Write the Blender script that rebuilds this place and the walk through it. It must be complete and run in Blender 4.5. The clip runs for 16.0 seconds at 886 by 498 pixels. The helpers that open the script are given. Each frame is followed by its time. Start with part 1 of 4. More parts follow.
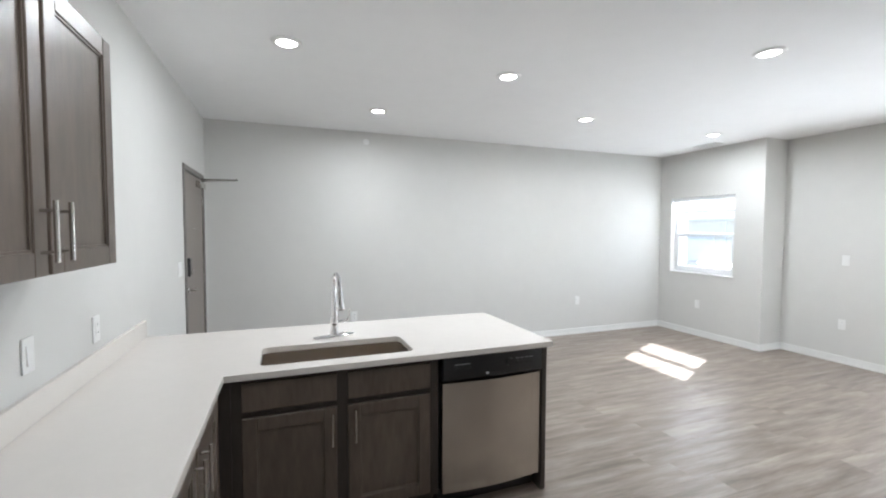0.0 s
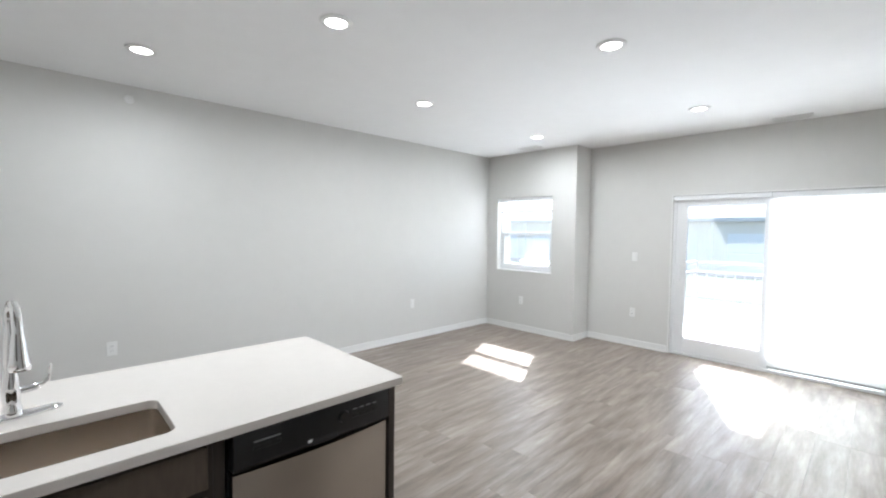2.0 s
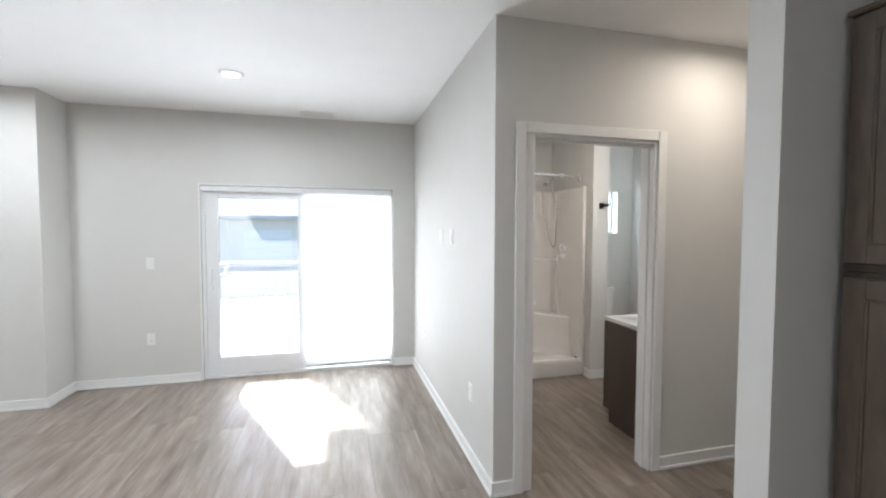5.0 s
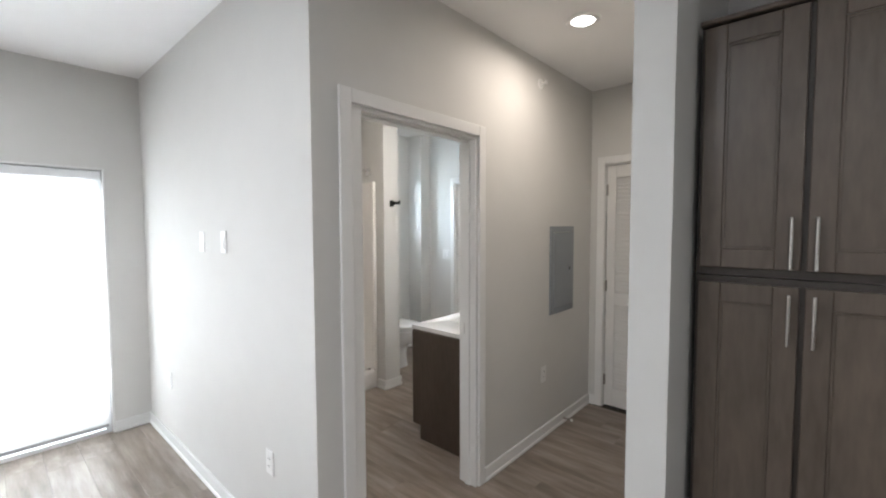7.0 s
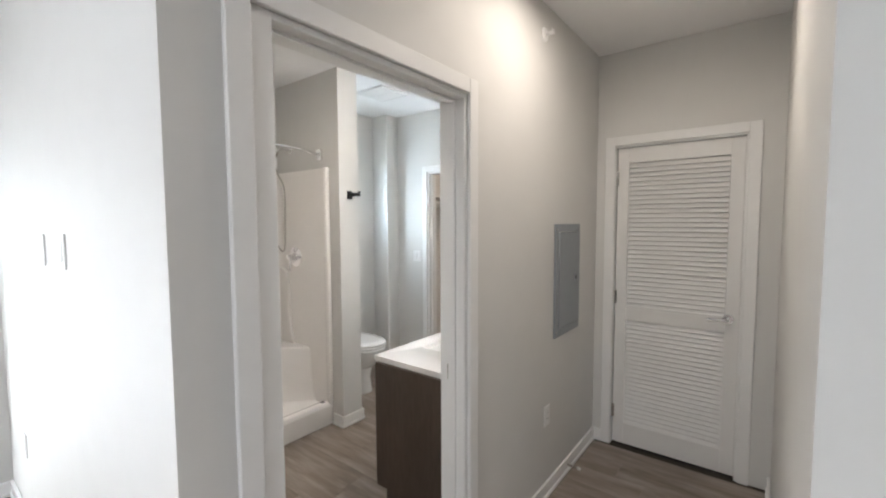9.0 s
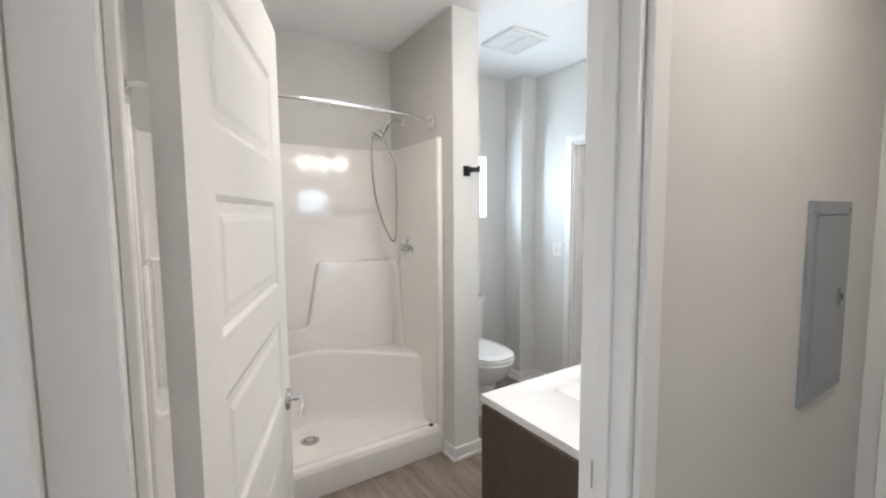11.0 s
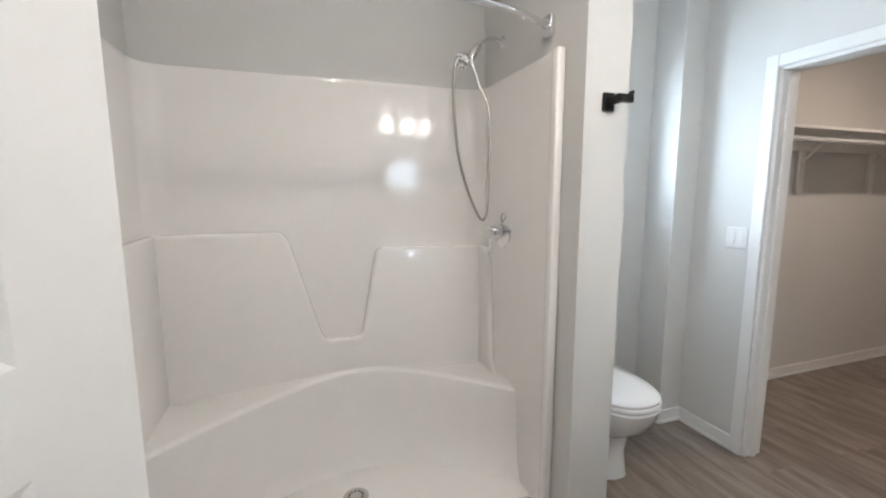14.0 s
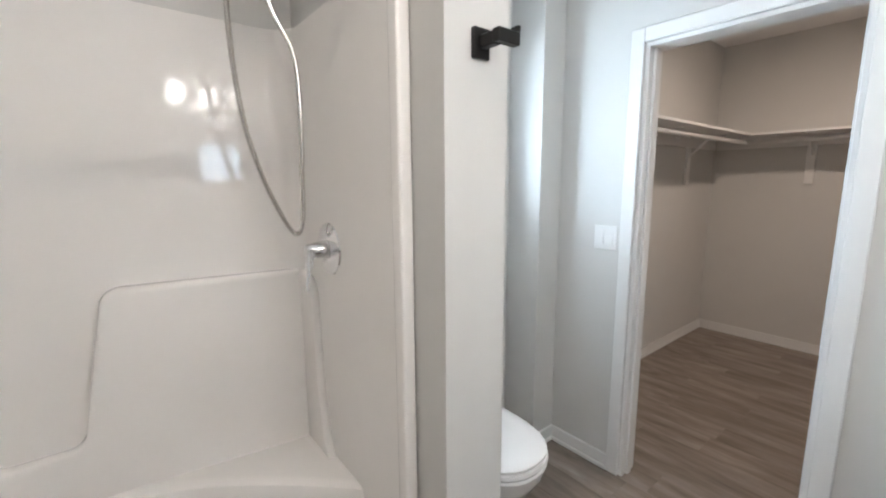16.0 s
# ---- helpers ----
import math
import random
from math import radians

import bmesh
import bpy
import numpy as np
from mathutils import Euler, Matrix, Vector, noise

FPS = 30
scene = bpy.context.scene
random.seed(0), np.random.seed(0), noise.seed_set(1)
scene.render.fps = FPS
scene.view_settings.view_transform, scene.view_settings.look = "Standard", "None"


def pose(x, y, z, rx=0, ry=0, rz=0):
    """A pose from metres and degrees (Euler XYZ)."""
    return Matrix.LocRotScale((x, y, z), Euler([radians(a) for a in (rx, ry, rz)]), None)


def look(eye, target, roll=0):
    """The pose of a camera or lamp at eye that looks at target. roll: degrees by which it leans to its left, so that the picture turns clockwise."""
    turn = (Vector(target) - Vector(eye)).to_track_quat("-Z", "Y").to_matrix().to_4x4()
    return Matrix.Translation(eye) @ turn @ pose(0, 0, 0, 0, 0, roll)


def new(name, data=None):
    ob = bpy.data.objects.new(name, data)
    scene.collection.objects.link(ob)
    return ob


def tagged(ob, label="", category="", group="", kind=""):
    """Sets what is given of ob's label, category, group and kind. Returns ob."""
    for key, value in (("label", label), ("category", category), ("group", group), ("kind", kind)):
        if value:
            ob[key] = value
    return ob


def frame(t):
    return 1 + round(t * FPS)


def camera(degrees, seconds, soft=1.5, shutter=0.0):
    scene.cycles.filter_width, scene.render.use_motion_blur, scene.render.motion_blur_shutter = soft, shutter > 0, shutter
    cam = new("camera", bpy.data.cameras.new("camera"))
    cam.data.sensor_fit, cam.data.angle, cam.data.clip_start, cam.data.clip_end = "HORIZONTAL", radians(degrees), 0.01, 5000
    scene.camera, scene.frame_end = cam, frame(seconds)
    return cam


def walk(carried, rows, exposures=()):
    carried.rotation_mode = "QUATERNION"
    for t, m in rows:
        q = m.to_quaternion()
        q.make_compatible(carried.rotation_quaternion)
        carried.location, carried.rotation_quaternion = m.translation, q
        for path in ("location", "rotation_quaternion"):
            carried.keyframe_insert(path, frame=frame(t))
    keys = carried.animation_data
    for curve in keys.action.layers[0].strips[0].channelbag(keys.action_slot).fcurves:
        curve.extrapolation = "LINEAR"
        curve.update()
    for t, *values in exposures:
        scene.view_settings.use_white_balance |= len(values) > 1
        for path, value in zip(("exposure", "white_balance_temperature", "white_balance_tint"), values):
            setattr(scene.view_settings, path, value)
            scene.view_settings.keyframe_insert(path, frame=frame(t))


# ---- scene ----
cam = camera(93.3, 16.0, soft=2.1)
PATH = [
    (0, (-0.069, 0.196, 1.51), (0.633, 2.066, 1.419), 0.2),
    (0.5, (-0.015, 0.326, 1.54), (0.765, 2.165, 1.434), 0.3),
    (1, (0.028, 0.52, 1.504), (0.988, 2.271, 1.413), 0.3),
    (1.5, (0.125, 0.641, 1.527), (1.267, 2.28, 1.427), 0.4),
    (2, (0.268, 0.834, 1.491), (1.656, 2.271, 1.402), 0.7),
    (2.5, (0.366, 0.982, 1.458), (2.001, 2.132, 1.386), 0.4),
    (3, (0.442, 1.108, 1.45), (2.279, 1.896, 1.381), 0.8),
    (3.5, (0.575, 1.181, 1.433), (2.528, 1.607, 1.373), 0.8),
    (4, (0.839, 1.197, 1.481), (2.835, 1.296, 1.401), 0.4),
    (4.5, (1.079, 1.207, 1.481), (3.068, 1.015, 1.402), 0.3),
    (5, (1.29, 1.288, 1.496), (3.226, 0.793, 1.41), 0.1),
    (7.5, (2.141, 1.31, 1.539), (3.356, -0.274, 1.427), -0.2),
    (8, (2.279, 1.163, 1.547), (3.452, -0.453, 1.429), -0.2),
    (10.5, (2.835, 0.287, 1.522), (4.365, -0.991, 1.358), -0.5),
    (11, (2.967, 0.157, 1.504), (4.647, -0.915, 1.334), -0.5),
    (11.5, (3.109, 0.054, 1.492), (4.89, -0.836, 1.303), -0.4),
    (12, (3.223, 0.012, 1.484), (5.063, -0.742, 1.274), -0.3),
    (12.5, (3.335, -0.038, 1.492), (5.214, -0.68, 1.25), -0.4),
    (13, (3.459, -0.105, 1.448), (5.357, -0.693, 1.221), -0.5),
    (13.5, (3.595, -0.209, 1.443), (5.494, -0.786, 1.199), -0.3),
    (14, (3.763, -0.286, 1.447), (5.638, -0.926, 1.178), -0.1),
    (14.5, (3.905, -0.345, 1.443), (5.749, -1.064, 1.157), 0.1),
    (15, (4.026, -0.45, 1.456), (5.825, -1.272, 1.159), 0.0),
    (15.5, (4.163, -0.563, 1.456), (5.865, -1.57, 1.16), -0.5),
    (16, (4.314, -0.663, 1.472), (5.856, -1.895, 1.152), -0.4),
]
walk(cam, [(t, look(eye, target, roll)) for t, eye, target, roll in PATH], [(0.0, 1.38, 6020, 8), (3.0, 1.25, 6020, 8), (5.0, 1.2, 6050, 9), (8.0, 1.3, 6080, 10), (10.5, 1.6, 5950, 10), (12.5, 1.52, 5850, 10), (16.0, 1.5, 5850, 10)])

# ---- world, sun, lamps ----
SUN = Vector((1.05, 0.48, 1.0)).normalized()
world = bpy.data.worlds.new("sky")
scene.world = world
world.use_nodes = True
_n, _l = world.node_tree.nodes, world.node_tree.links
_bg = _n["Background"]
_sky = _n.new("ShaderNodeTexSky")
_sky.sky_type = "NISHITA"
_sky.sun_disc = False
_sky.sun_elevation = math.asin(SUN.z)
_sky.sun_rotation = math.atan2(SUN.x, SUN.y)
_bg.inputs["Strength"].default_value = 0.15
_l.new(_sky.outputs["Color"], _bg.inputs["Color"])
_sd = bpy.data.lights.new("sun", "SUN")
_sd.energy, _sd.angle, _sd.color = 5.0, math.radians(0.5), (1.0, 0.96, 0.9)
_sun = new("sun", _sd)
_sun.matrix_world = look(SUN * 30, Vector((0, 0, 0)))


def area(name, place, target, sx, sy, power, colour=(1, 1, 1), shape="RECTANGLE", spread=180):
    d = bpy.data.lights.new(name, "AREA")
    d.shape, d.size, d.size_y, d.energy, d.color, d.spread = shape, sx, sy, power, colour, math.radians(spread)
    ob = new(name, d)
    ob.matrix_world = look(Vector(place), Vector(target))
    return ob


# skylight through the shaded openings: each lamp lies between the shade cloth and the glass
area("slider_skylight", (5.908, 1.16, 1.0), (4.0, 1.16, 1.0), 0.84, 1.7, 30, (0.93, 0.97, 1.0))
area("window_skylight", (5.548, 4.51, 1.88), (4.0, 4.51, 1.88), 0.85, 0.12, 7, (0.86, 0.94, 1.0))
# fill strips added low in the openings, for daylight off sunlit balcony and ground
area("slider_ground_light", (5.952, 2.05, 0.27), (4.4, 2.25, 1.3), 0.74, 0.06, 6, (0.93, 0.97, 1.0), spread=95)
area("window_ground_light", (5.585, 4.51, 1.03), (4.2, 4.0, 2.4), 0.80, 0.05, 1.8, (0.93, 0.97, 1.0), spread=140)
# lamp outside the small pane, added in place of the sky's light
area("bath_skylight", (6.04, -1.88, 1.72), (4.0, -1.95, 1.5), 0.45, 0.45, 3.4, (0.80, 0.93, 1.0))

WARM = (1.0, 0.84, 0.68)
CLOSET = (1.0, 0.75, 0.56)
# the one at (-0.05, 0.9) is unseen, added to light the counter
LAMPS = [(0.78, 4.25), (1.50, 3.0), (2.86, 2.03), (2.85, 3.78), (4.73, 2.03), (4.73, 3.79), (-0.05, 2.99), (-0.05, 0.9), (2.99, -0.95), (4.30, -0.58), (4.7, -3.9)]
CEIL = 2.66
for _x, _y in LAMPS:
    _in = _y > -0.5
    area("downlight_beam", (_x, _y, CEIL - 0.03), (_x, _y + 0.001, 0), 0.12, 0.12, ((6.5 if _x > 2 else 4.8) if _x > 0.5 else 3.6) if _in else 3.7 if _y > -2 else 5.8, (1.0, 0.99, 0.98) if _in else CLOSET if _y < -2 else WARM, "DISK", 175)

# ---- materials ----


def mat(name, colour, rough=0.5, metal=0.0, noise=0.0, scale=8.0, bump=0.0, bscale=60.0, coat=0.0, stretch=(1, 1, 1), dark=None, rvar=0.0, spec=0.5):
    m = bpy.data.materials.new(name)
    m.use_nodes = True
    n, l = m.node_tree.nodes, m.node_tree.links
    b = n["Principled BSDF"]
    b.inputs["Base Color"].default_value = (*colour, 1)
    b.inputs["Roughness"].default_value = rough
    b.inputs["Metallic"].default_value = metal
    b.inputs["Coat Weight"].default_value = coat
    b.inputs["Specular IOR Level"].default_value = spec
    tc = n.new("ShaderNodeTexCoord")
    mp = n.new("ShaderNodeMapping")
    mp.inputs["Scale"].default_value = stretch
    l.new(tc.outputs["Object"], mp.inputs["Vector"])
    if noise > 0:
        a, f = n.new("ShaderNodeTexNoise"), n.new("ShaderNodeTexNoise")
        a.inputs["Scale"].default_value, f.inputs["Scale"].default_value = scale, scale * 6
        a.inputs["Detail"].default_value = f.inputs["Detail"].default_value = 5
        add = n.new("ShaderNodeMath")
        add.operation = "MULTIPLY_ADD"
        add.inputs[1].default_value = 0.5
        l.new(mp.outputs[0], a.inputs["Vector"])
        l.new(mp.outputs[0], f.inputs["Vector"])
        half = n.new("ShaderNodeMath")
        half.operation = "MULTIPLY"
        half.inputs[1].default_value = 0.5
        l.new(f.outputs["Fac"], half.inputs[0])
        l.new(a.outputs["Fac"], add.inputs[0])
        l.new(half.outputs[0], add.inputs[2])
        r = n.new("ShaderNodeValToRGB")
        d = dark or tuple(c * (1 - noise) for c in colour)
        r.color_ramp.elements[0].position, r.color_ramp.elements[0].color = 0.32, (*d, 1)
        r.color_ramp.elements[1].position, r.color_ramp.elements[1].color = 0.68, (*colour, 1)
        l.new(add.outputs[0], r.inputs["Fac"])
        l.new(r.outputs["Color"], b.inputs["Base Color"])
        if rvar > 0:
            mr = n.new("ShaderNodeMapRange")
            mr.inputs["To Min"].default_value, mr.inputs["To Max"].default_value = rough - rvar, rough + rvar
            l.new(add.outputs[0], mr.inputs["Value"])
            l.new(mr.outputs[0], b.inputs["Roughness"])
    if bump > 0:
        t = n.new("ShaderNodeTexNoise")
        t.inputs["Scale"].default_value, t.inputs["Detail"].default_value = bscale, 4
        l.new(mp.outputs[0], t.inputs["Vector"])
        bp = n.new("ShaderNodeBump")
        bp.inputs["Strength"].default_value, bp.inputs["Distance"].default_value = bump, 0.002
        l.new(t.outputs["Fac"], bp.inputs["Height"])
        l.new(bp.outputs[0], b.inputs["Normal"])
    return m


def glow(name, colour, strength):
    m = bpy.data.materials.new(name)
    m.use_nodes = True
    b = m.node_tree.nodes["Principled BSDF"]
    b.inputs["Base Color"].default_value = (*colour, 1)
    b.inputs["Emission Color"].default_value = (*colour, 1)
    b.inputs["Emission Strength"].default_value = strength
    return m


def plank_mat():
    m = bpy.data.materials.new("vinyl_plank")
    m.use_nodes = True
    n, l = m.node_tree.nodes, m.node_tree.links
    b = n["Principled BSDF"]
    tc, oi = n.new("ShaderNodeTexCoord"), n.new("ShaderNodeObjectInfo")
    off = n.new("ShaderNodeVectorMath")
    off.operation = "SCALE"
    off.inputs[0].default_value = (61.0, 37.0, 17.0)
    l.new(oi.outputs["Random"], off.inputs["Scale"])
    add = n.new("ShaderNodeVectorMath")
    l.new(tc.outputs["Object"], add.inputs[0])
    l.new(off.outputs[0], add.inputs[1])

    def noise(sx, sy, scale, detail):
        mp, t = n.new("ShaderNodeMapping"), n.new("ShaderNodeTexNoise")
        mp.inputs["Scale"].default_value = (sx, sy, 1)
        t.inputs["Scale"].default_value, t.inputs["Detail"].default_value, t.inputs["Roughness"].default_value = scale, detail, 0.6
        l.new(add.outputs[0], mp.inputs["Vector"])
        l.new(mp.outputs[0], t.inputs["Vector"])
        return t.outputs["Fac"]

    def ramp(f, stops):
        r = n.new("ShaderNodeValToRGB")
        e = r.color_ramp.elements
        e[0].position, e[0].color = stops[0][0], (*stops[0][1], 1)
        e[1].position, e[1].color = stops[-1][0], (*stops[-1][1], 1)
        for p, c in stops[1:-1]:
            k = e.new(p)
            k.color = (*c, 1)
        l.new(f, r.inputs["Fac"])
        return r.outputs["Color"]

    broad = noise(0.9, 6.0, 2.2, 6)
    fine = noise(2.5, 45.0, 3.0, 4)
    c1 = ramp(broad, [(0.26, (0.128, 0.102, 0.082)), (0.5, (0.250, 0.208, 0.175)), (0.74, (0.390, 0.340, 0.296))])
    c2 = ramp(fine, [(0.32, (0.80, 0.79, 0.78)), (0.68, (1.0, 1.0, 1.0))])
    mix = n.new("ShaderNodeMix")
    mix.data_type, mix.blend_type = "RGBA", "MULTIPLY"
    mix.inputs[0].default_value = 0.75
    l.new(c1, mix.inputs[6])
    l.new(c2, mix.inputs[7])
    hsv = n.new("ShaderNodeHueSaturation")
    mr = n.new("ShaderNodeMapRange")
    mr.inputs["To Min"].default_value, mr.inputs["To Max"].default_value = 0.92, 1.08
    l.new(oi.outputs["Random"], mr.inputs["Value"])
    l.new(mr.outputs[0], hsv.inputs["Value"])
    l.new(mix.outputs[2], hsv.inputs["Color"])
    l.new(hsv.outputs["Color"], b.inputs["Base Color"])
    rr = n.new("ShaderNodeMapRange")
    rr.inputs["To Min"].default_value, rr.inputs["To Max"].default_value = 0.30, 0.42
    l.new(fine, rr.inputs["Value"])
    l.new(rr.outputs[0], b.inputs["Roughness"])
    bp = n.new("ShaderNodeBump")
    bp.inputs["Strength"].default_value, bp.inputs["Distance"].default_value = 0.25, 0.001
    l.new(fine, bp.inputs["Height"])
    l.new(bp.outputs[0], b.inputs["Normal"])
    return m


def glass_mat(name, tint=(1, 1, 1)):
    m = bpy.data.materials.new(name)
    m.use_nodes = True
    b = m.node_tree.nodes["Principled BSDF"]
    b.inputs["Base Color"].default_value = (*tint, 1)
    b.inputs["Roughness"].default_value = 0.0
    b.inputs["IOR"].default_value = 1.05
    b.inputs["Transmission Weight"].default_value = 1.0
    # translucent veil put into the glass: scatters sunlight to haze the bright view
    n, l = m.node_tree.nodes, m.node_tree.links
    t, mx, d = n.new("ShaderNodeBsdfTranslucent"), n.new("ShaderNodeMixShader"), n.new("ShaderNodeTexNoise")
    t.inputs["Color"].default_value = (0.95, 0.95, 0.94, 1)
    tc, mr = n.new("ShaderNodeTexCoord"), n.new("ShaderNodeMapRange")
    d.inputs["Scale"].default_value = 3.0
    mr.inputs["To Min"].default_value, mr.inputs["To Max"].default_value = 0.055, 0.075
    l.new(tc.outputs["Object"], d.inputs["Vector"])
    l.new(d.outputs["Fac"], mr.inputs["Value"])
    l.new(mr.outputs[0], mx.inputs[0])
    l.new(b.outputs[0], mx.inputs[1])
    l.new(t.outputs[0], mx.inputs[2])
    l.new(mx.outputs[0], n["Material Output"].inputs["Surface"])
    return m


def shade_mat():
    m = bpy.data.materials.new("roller_shade_fabric")
    m.use_nodes = True
    n, l = m.node_tree.nodes, m.node_tree.links
    out = n["Material Output"]
    d, t, mx = n.new("ShaderNodeBsdfDiffuse"), n.new("ShaderNodeBsdfTranslucent"), n.new("ShaderNodeMixShader")
    d.inputs["Color"].default_value = t.inputs["Color"].default_value = (0.88, 0.88, 0.87, 1)
    w = n.new("ShaderNodeTexNoise")
    w.inputs["Scale"].default_value = 240
    tc = n.new("ShaderNodeTexCoord")
    l.new(tc.outputs["Object"], w.inputs["Vector"])
    bp = n.new("ShaderNodeBump")
    bp.inputs["Strength"].default_value, bp.inputs["Distance"].default_value = 0.2, 0.001
    l.new(w.outputs["Fac"], bp.inputs["Height"])
    l.new(bp.outputs[0], d.inputs["Normal"])
    mx.inputs[0].default_value = 0.5
    l.new(d.outputs[0], mx.inputs[1])
    l.new(t.outputs[0], mx.inputs[2])
    l.new(mx.outputs[0], out.inputs["Surface"])
    return m


WALL = mat("greige_wall_paint", (0.665, 0.66, 0.64), 0.6, noise=0.035, scale=1.2, bump=0.12, bscale=220, spec=0.3)
CEILING = mat("white_ceiling_paint", (0.90, 0.90, 0.90), 0.75, noise=0.03, scale=1.0, bump=0.15, bscale=180, spec=0.2)
TRIM = mat("white_trim_paint", (0.80, 0.80, 0.79), 0.35, noise=0.03, scale=3, bump=0.04, bscale=60)
DOORW = mat("white_door_paint", (0.76, 0.755, 0.74), 0.4, noise=0.03, scale=3, bump=0.06, bscale=120)
PLANK = plank_mat()
SUB = mat("dark_plank_joint", (0.05, 0.042, 0.036), 0.8, noise=0.2)
QUARTZ = mat("white_quartz", (0.72, 0.685, 0.645), 0.22, noise=0.03, scale=14, rvar=0.04)
CAB = mat("grey_stained_birch", (0.150, 0.117, 0.092), 0.34, noise=0.42, scale=3.0, stretch=(2.6, 2.6, 0.55), bump=0.06, bscale=90, rvar=0.06)
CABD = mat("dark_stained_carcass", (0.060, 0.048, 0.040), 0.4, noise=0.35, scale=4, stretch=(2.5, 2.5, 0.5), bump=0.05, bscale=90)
VANW = mat("vanity_dark_stain", (0.095, 0.070, 0.054), 0.4, noise=0.4, scale=3.5, stretch=(2.5, 2.5, 0.5), bump=0.05, bscale=90)
STEEL = mat("brushed_stainless", (0.58, 0.55, 0.51), 0.2, 1.0, noise=0.08, scale=3, stretch=(30, 30, 0.6), bump=0.03, bscale=20)
SINKS = mat("sink_stainless", (0.60, 0.54, 0.48), 0.26, 1.0, noise=0.08, scale=4, stretch=(1, 12, 12))
NICKEL = mat("satin_nickel", (0.62, 0.60, 0.57), 0.25, 1.0, noise=0.04, scale=30)
CHROME = mat("polished_chrome", (0.82, 0.82, 0.83), 0.06, 1.0)
BLACKP = mat("black_control_plastic", (0.016, 0.016, 0.017), 0.28, noise=0.2, scale=12)
BLACKM = mat("matte_black_metal", (0.022, 0.022, 0.022), 0.35, 0.6, noise=0.2, scale=20)
PLASTIC = mat("white_plate_plastic", (0.82, 0.82, 0.81), 0.3, noise=0.02, scale=6)
DARKSLOT = mat("dark_slot", (0.03, 0.03, 0.03), 0.6)
ENTRY = mat("taupe_steel_door_paint", (0.235, 0.205, 0.180), 0.42, noise=0.06, scale=4, bump=0.05, bscale=150)
FRAMEG = mat("grey_door_frame_paint", (0.17, 0.155, 0.145), 0.45, noise=0.08, scale=5)
PANELG = mat("grey_panel_enamel", (0.27, 0.295, 0.32), 0.4, noise=0.08, scale=4, bump=0.08, bscale=150)
FIBER = mat("white_gelcoat", (0.86, 0.84, 0.815), 0.07, noise=0.025, scale=2, bump=0.03, bscale=6, spec=0.35)
CERAM = mat("white_vitreous_china", (0.83, 0.835, 0.83), 0.08, noise=0.02, scale=3, coat=0.3)
VINYL = mat("white_window_vinyl", (0.80, 0.81, 0.82), 0.35, noise=0.03, scale=4)
GLASS = glass_mat("clear_glass")
SHADE = shade_mat()
WIRE = mat("white_melamine", (0.84, 0.835, 0.82), 0.4, noise=0.03, scale=5)
CONC = mat("pale_concrete", (0.42, 0.41, 0.39), 0.85, noise=0.2, scale=1.5, bump=0.3, bscale=40)
RAILM = mat("grey_railing_paint", (0.42, 0.43, 0.44), 0.4, 0.2, noise=0.1, scale=10)
GRASS = mat("lawn", (0.12, 0.17, 0.10), 0.9, noise=0.5, scale=2, bump=0.6, bscale=60)
SIDING = mat("grey_siding", (0.80, 0.76, 0.69), 0.7, noise=0.12, scale=1.5)
ROOF = mat("pale_roof_shingle", (0.6, 0.6, 0.6), 0.85, noise=0.2, scale=3)
MIRROR = mat("mirror_silver", (0.9, 0.9, 0.9), 0.01, 1.0)
LENS = glow("downlight_lens", (1.0, 0.95, 0.88), 7)
BULB = glow("frosted_vanity_shade", (1.0, 0.91, 0.81), 15)
RUBBER = mat("grey_rubber", (0.22, 0.22, 0.22), 0.7)

# ---- helpers ----


def link(name, bm, material, smooth=False):
    me = bpy.data.meshes.new(name)
    bm.normal_update()
    bm.to_mesh(me)
    bm.free()
    me.materials.append(material)
    if smooth:
        for p in me.polygons:
            p.use_smooth = True
        me.set_sharp_from_angle(angle=math.radians(35))
    return new(name, me)


def part(name, bm, material, parent, label="", smooth=False):
    ob = link(name, bm, material, smooth)
    ob.parent = parent
    if label:
        tagged(ob, label)
    return ob


def empty(name, at=(0, 0, 0), rz=0.0):
    ob = new(name)
    ob.matrix_world = pose(*at, 0, 0, rz)
    return ob


def box(bm, x0, x1, y0, y1, z0, z1, bev=0.0, seg=1):
    m = Matrix.Translation(((x0 + x1) / 2, (y0 + y1) / 2, (z0 + z1) / 2)) @ Matrix.Diagonal((abs(x1 - x0), abs(y1 - y0), abs(z1 - z0), 1))
    vs = bmesh.ops.create_cube(bm, size=1.0, matrix=m)["verts"]
    if bev > 0:
        es = list({e for v in vs for e in v.link_edges})
        bmesh.ops.bevel(bm, geom=es, offset=bev, segments=seg, affect="EDGES", profile=0.5)
    return bm


def boxes(rows, bev=0.0, seg=1):
    bm = bmesh.new()
    for r in rows:
        box(bm, *r, bev, seg)
    return bm


def one(*a, bev=0.0, seg=1):
    return box(bmesh.new(), *a, bev, seg)


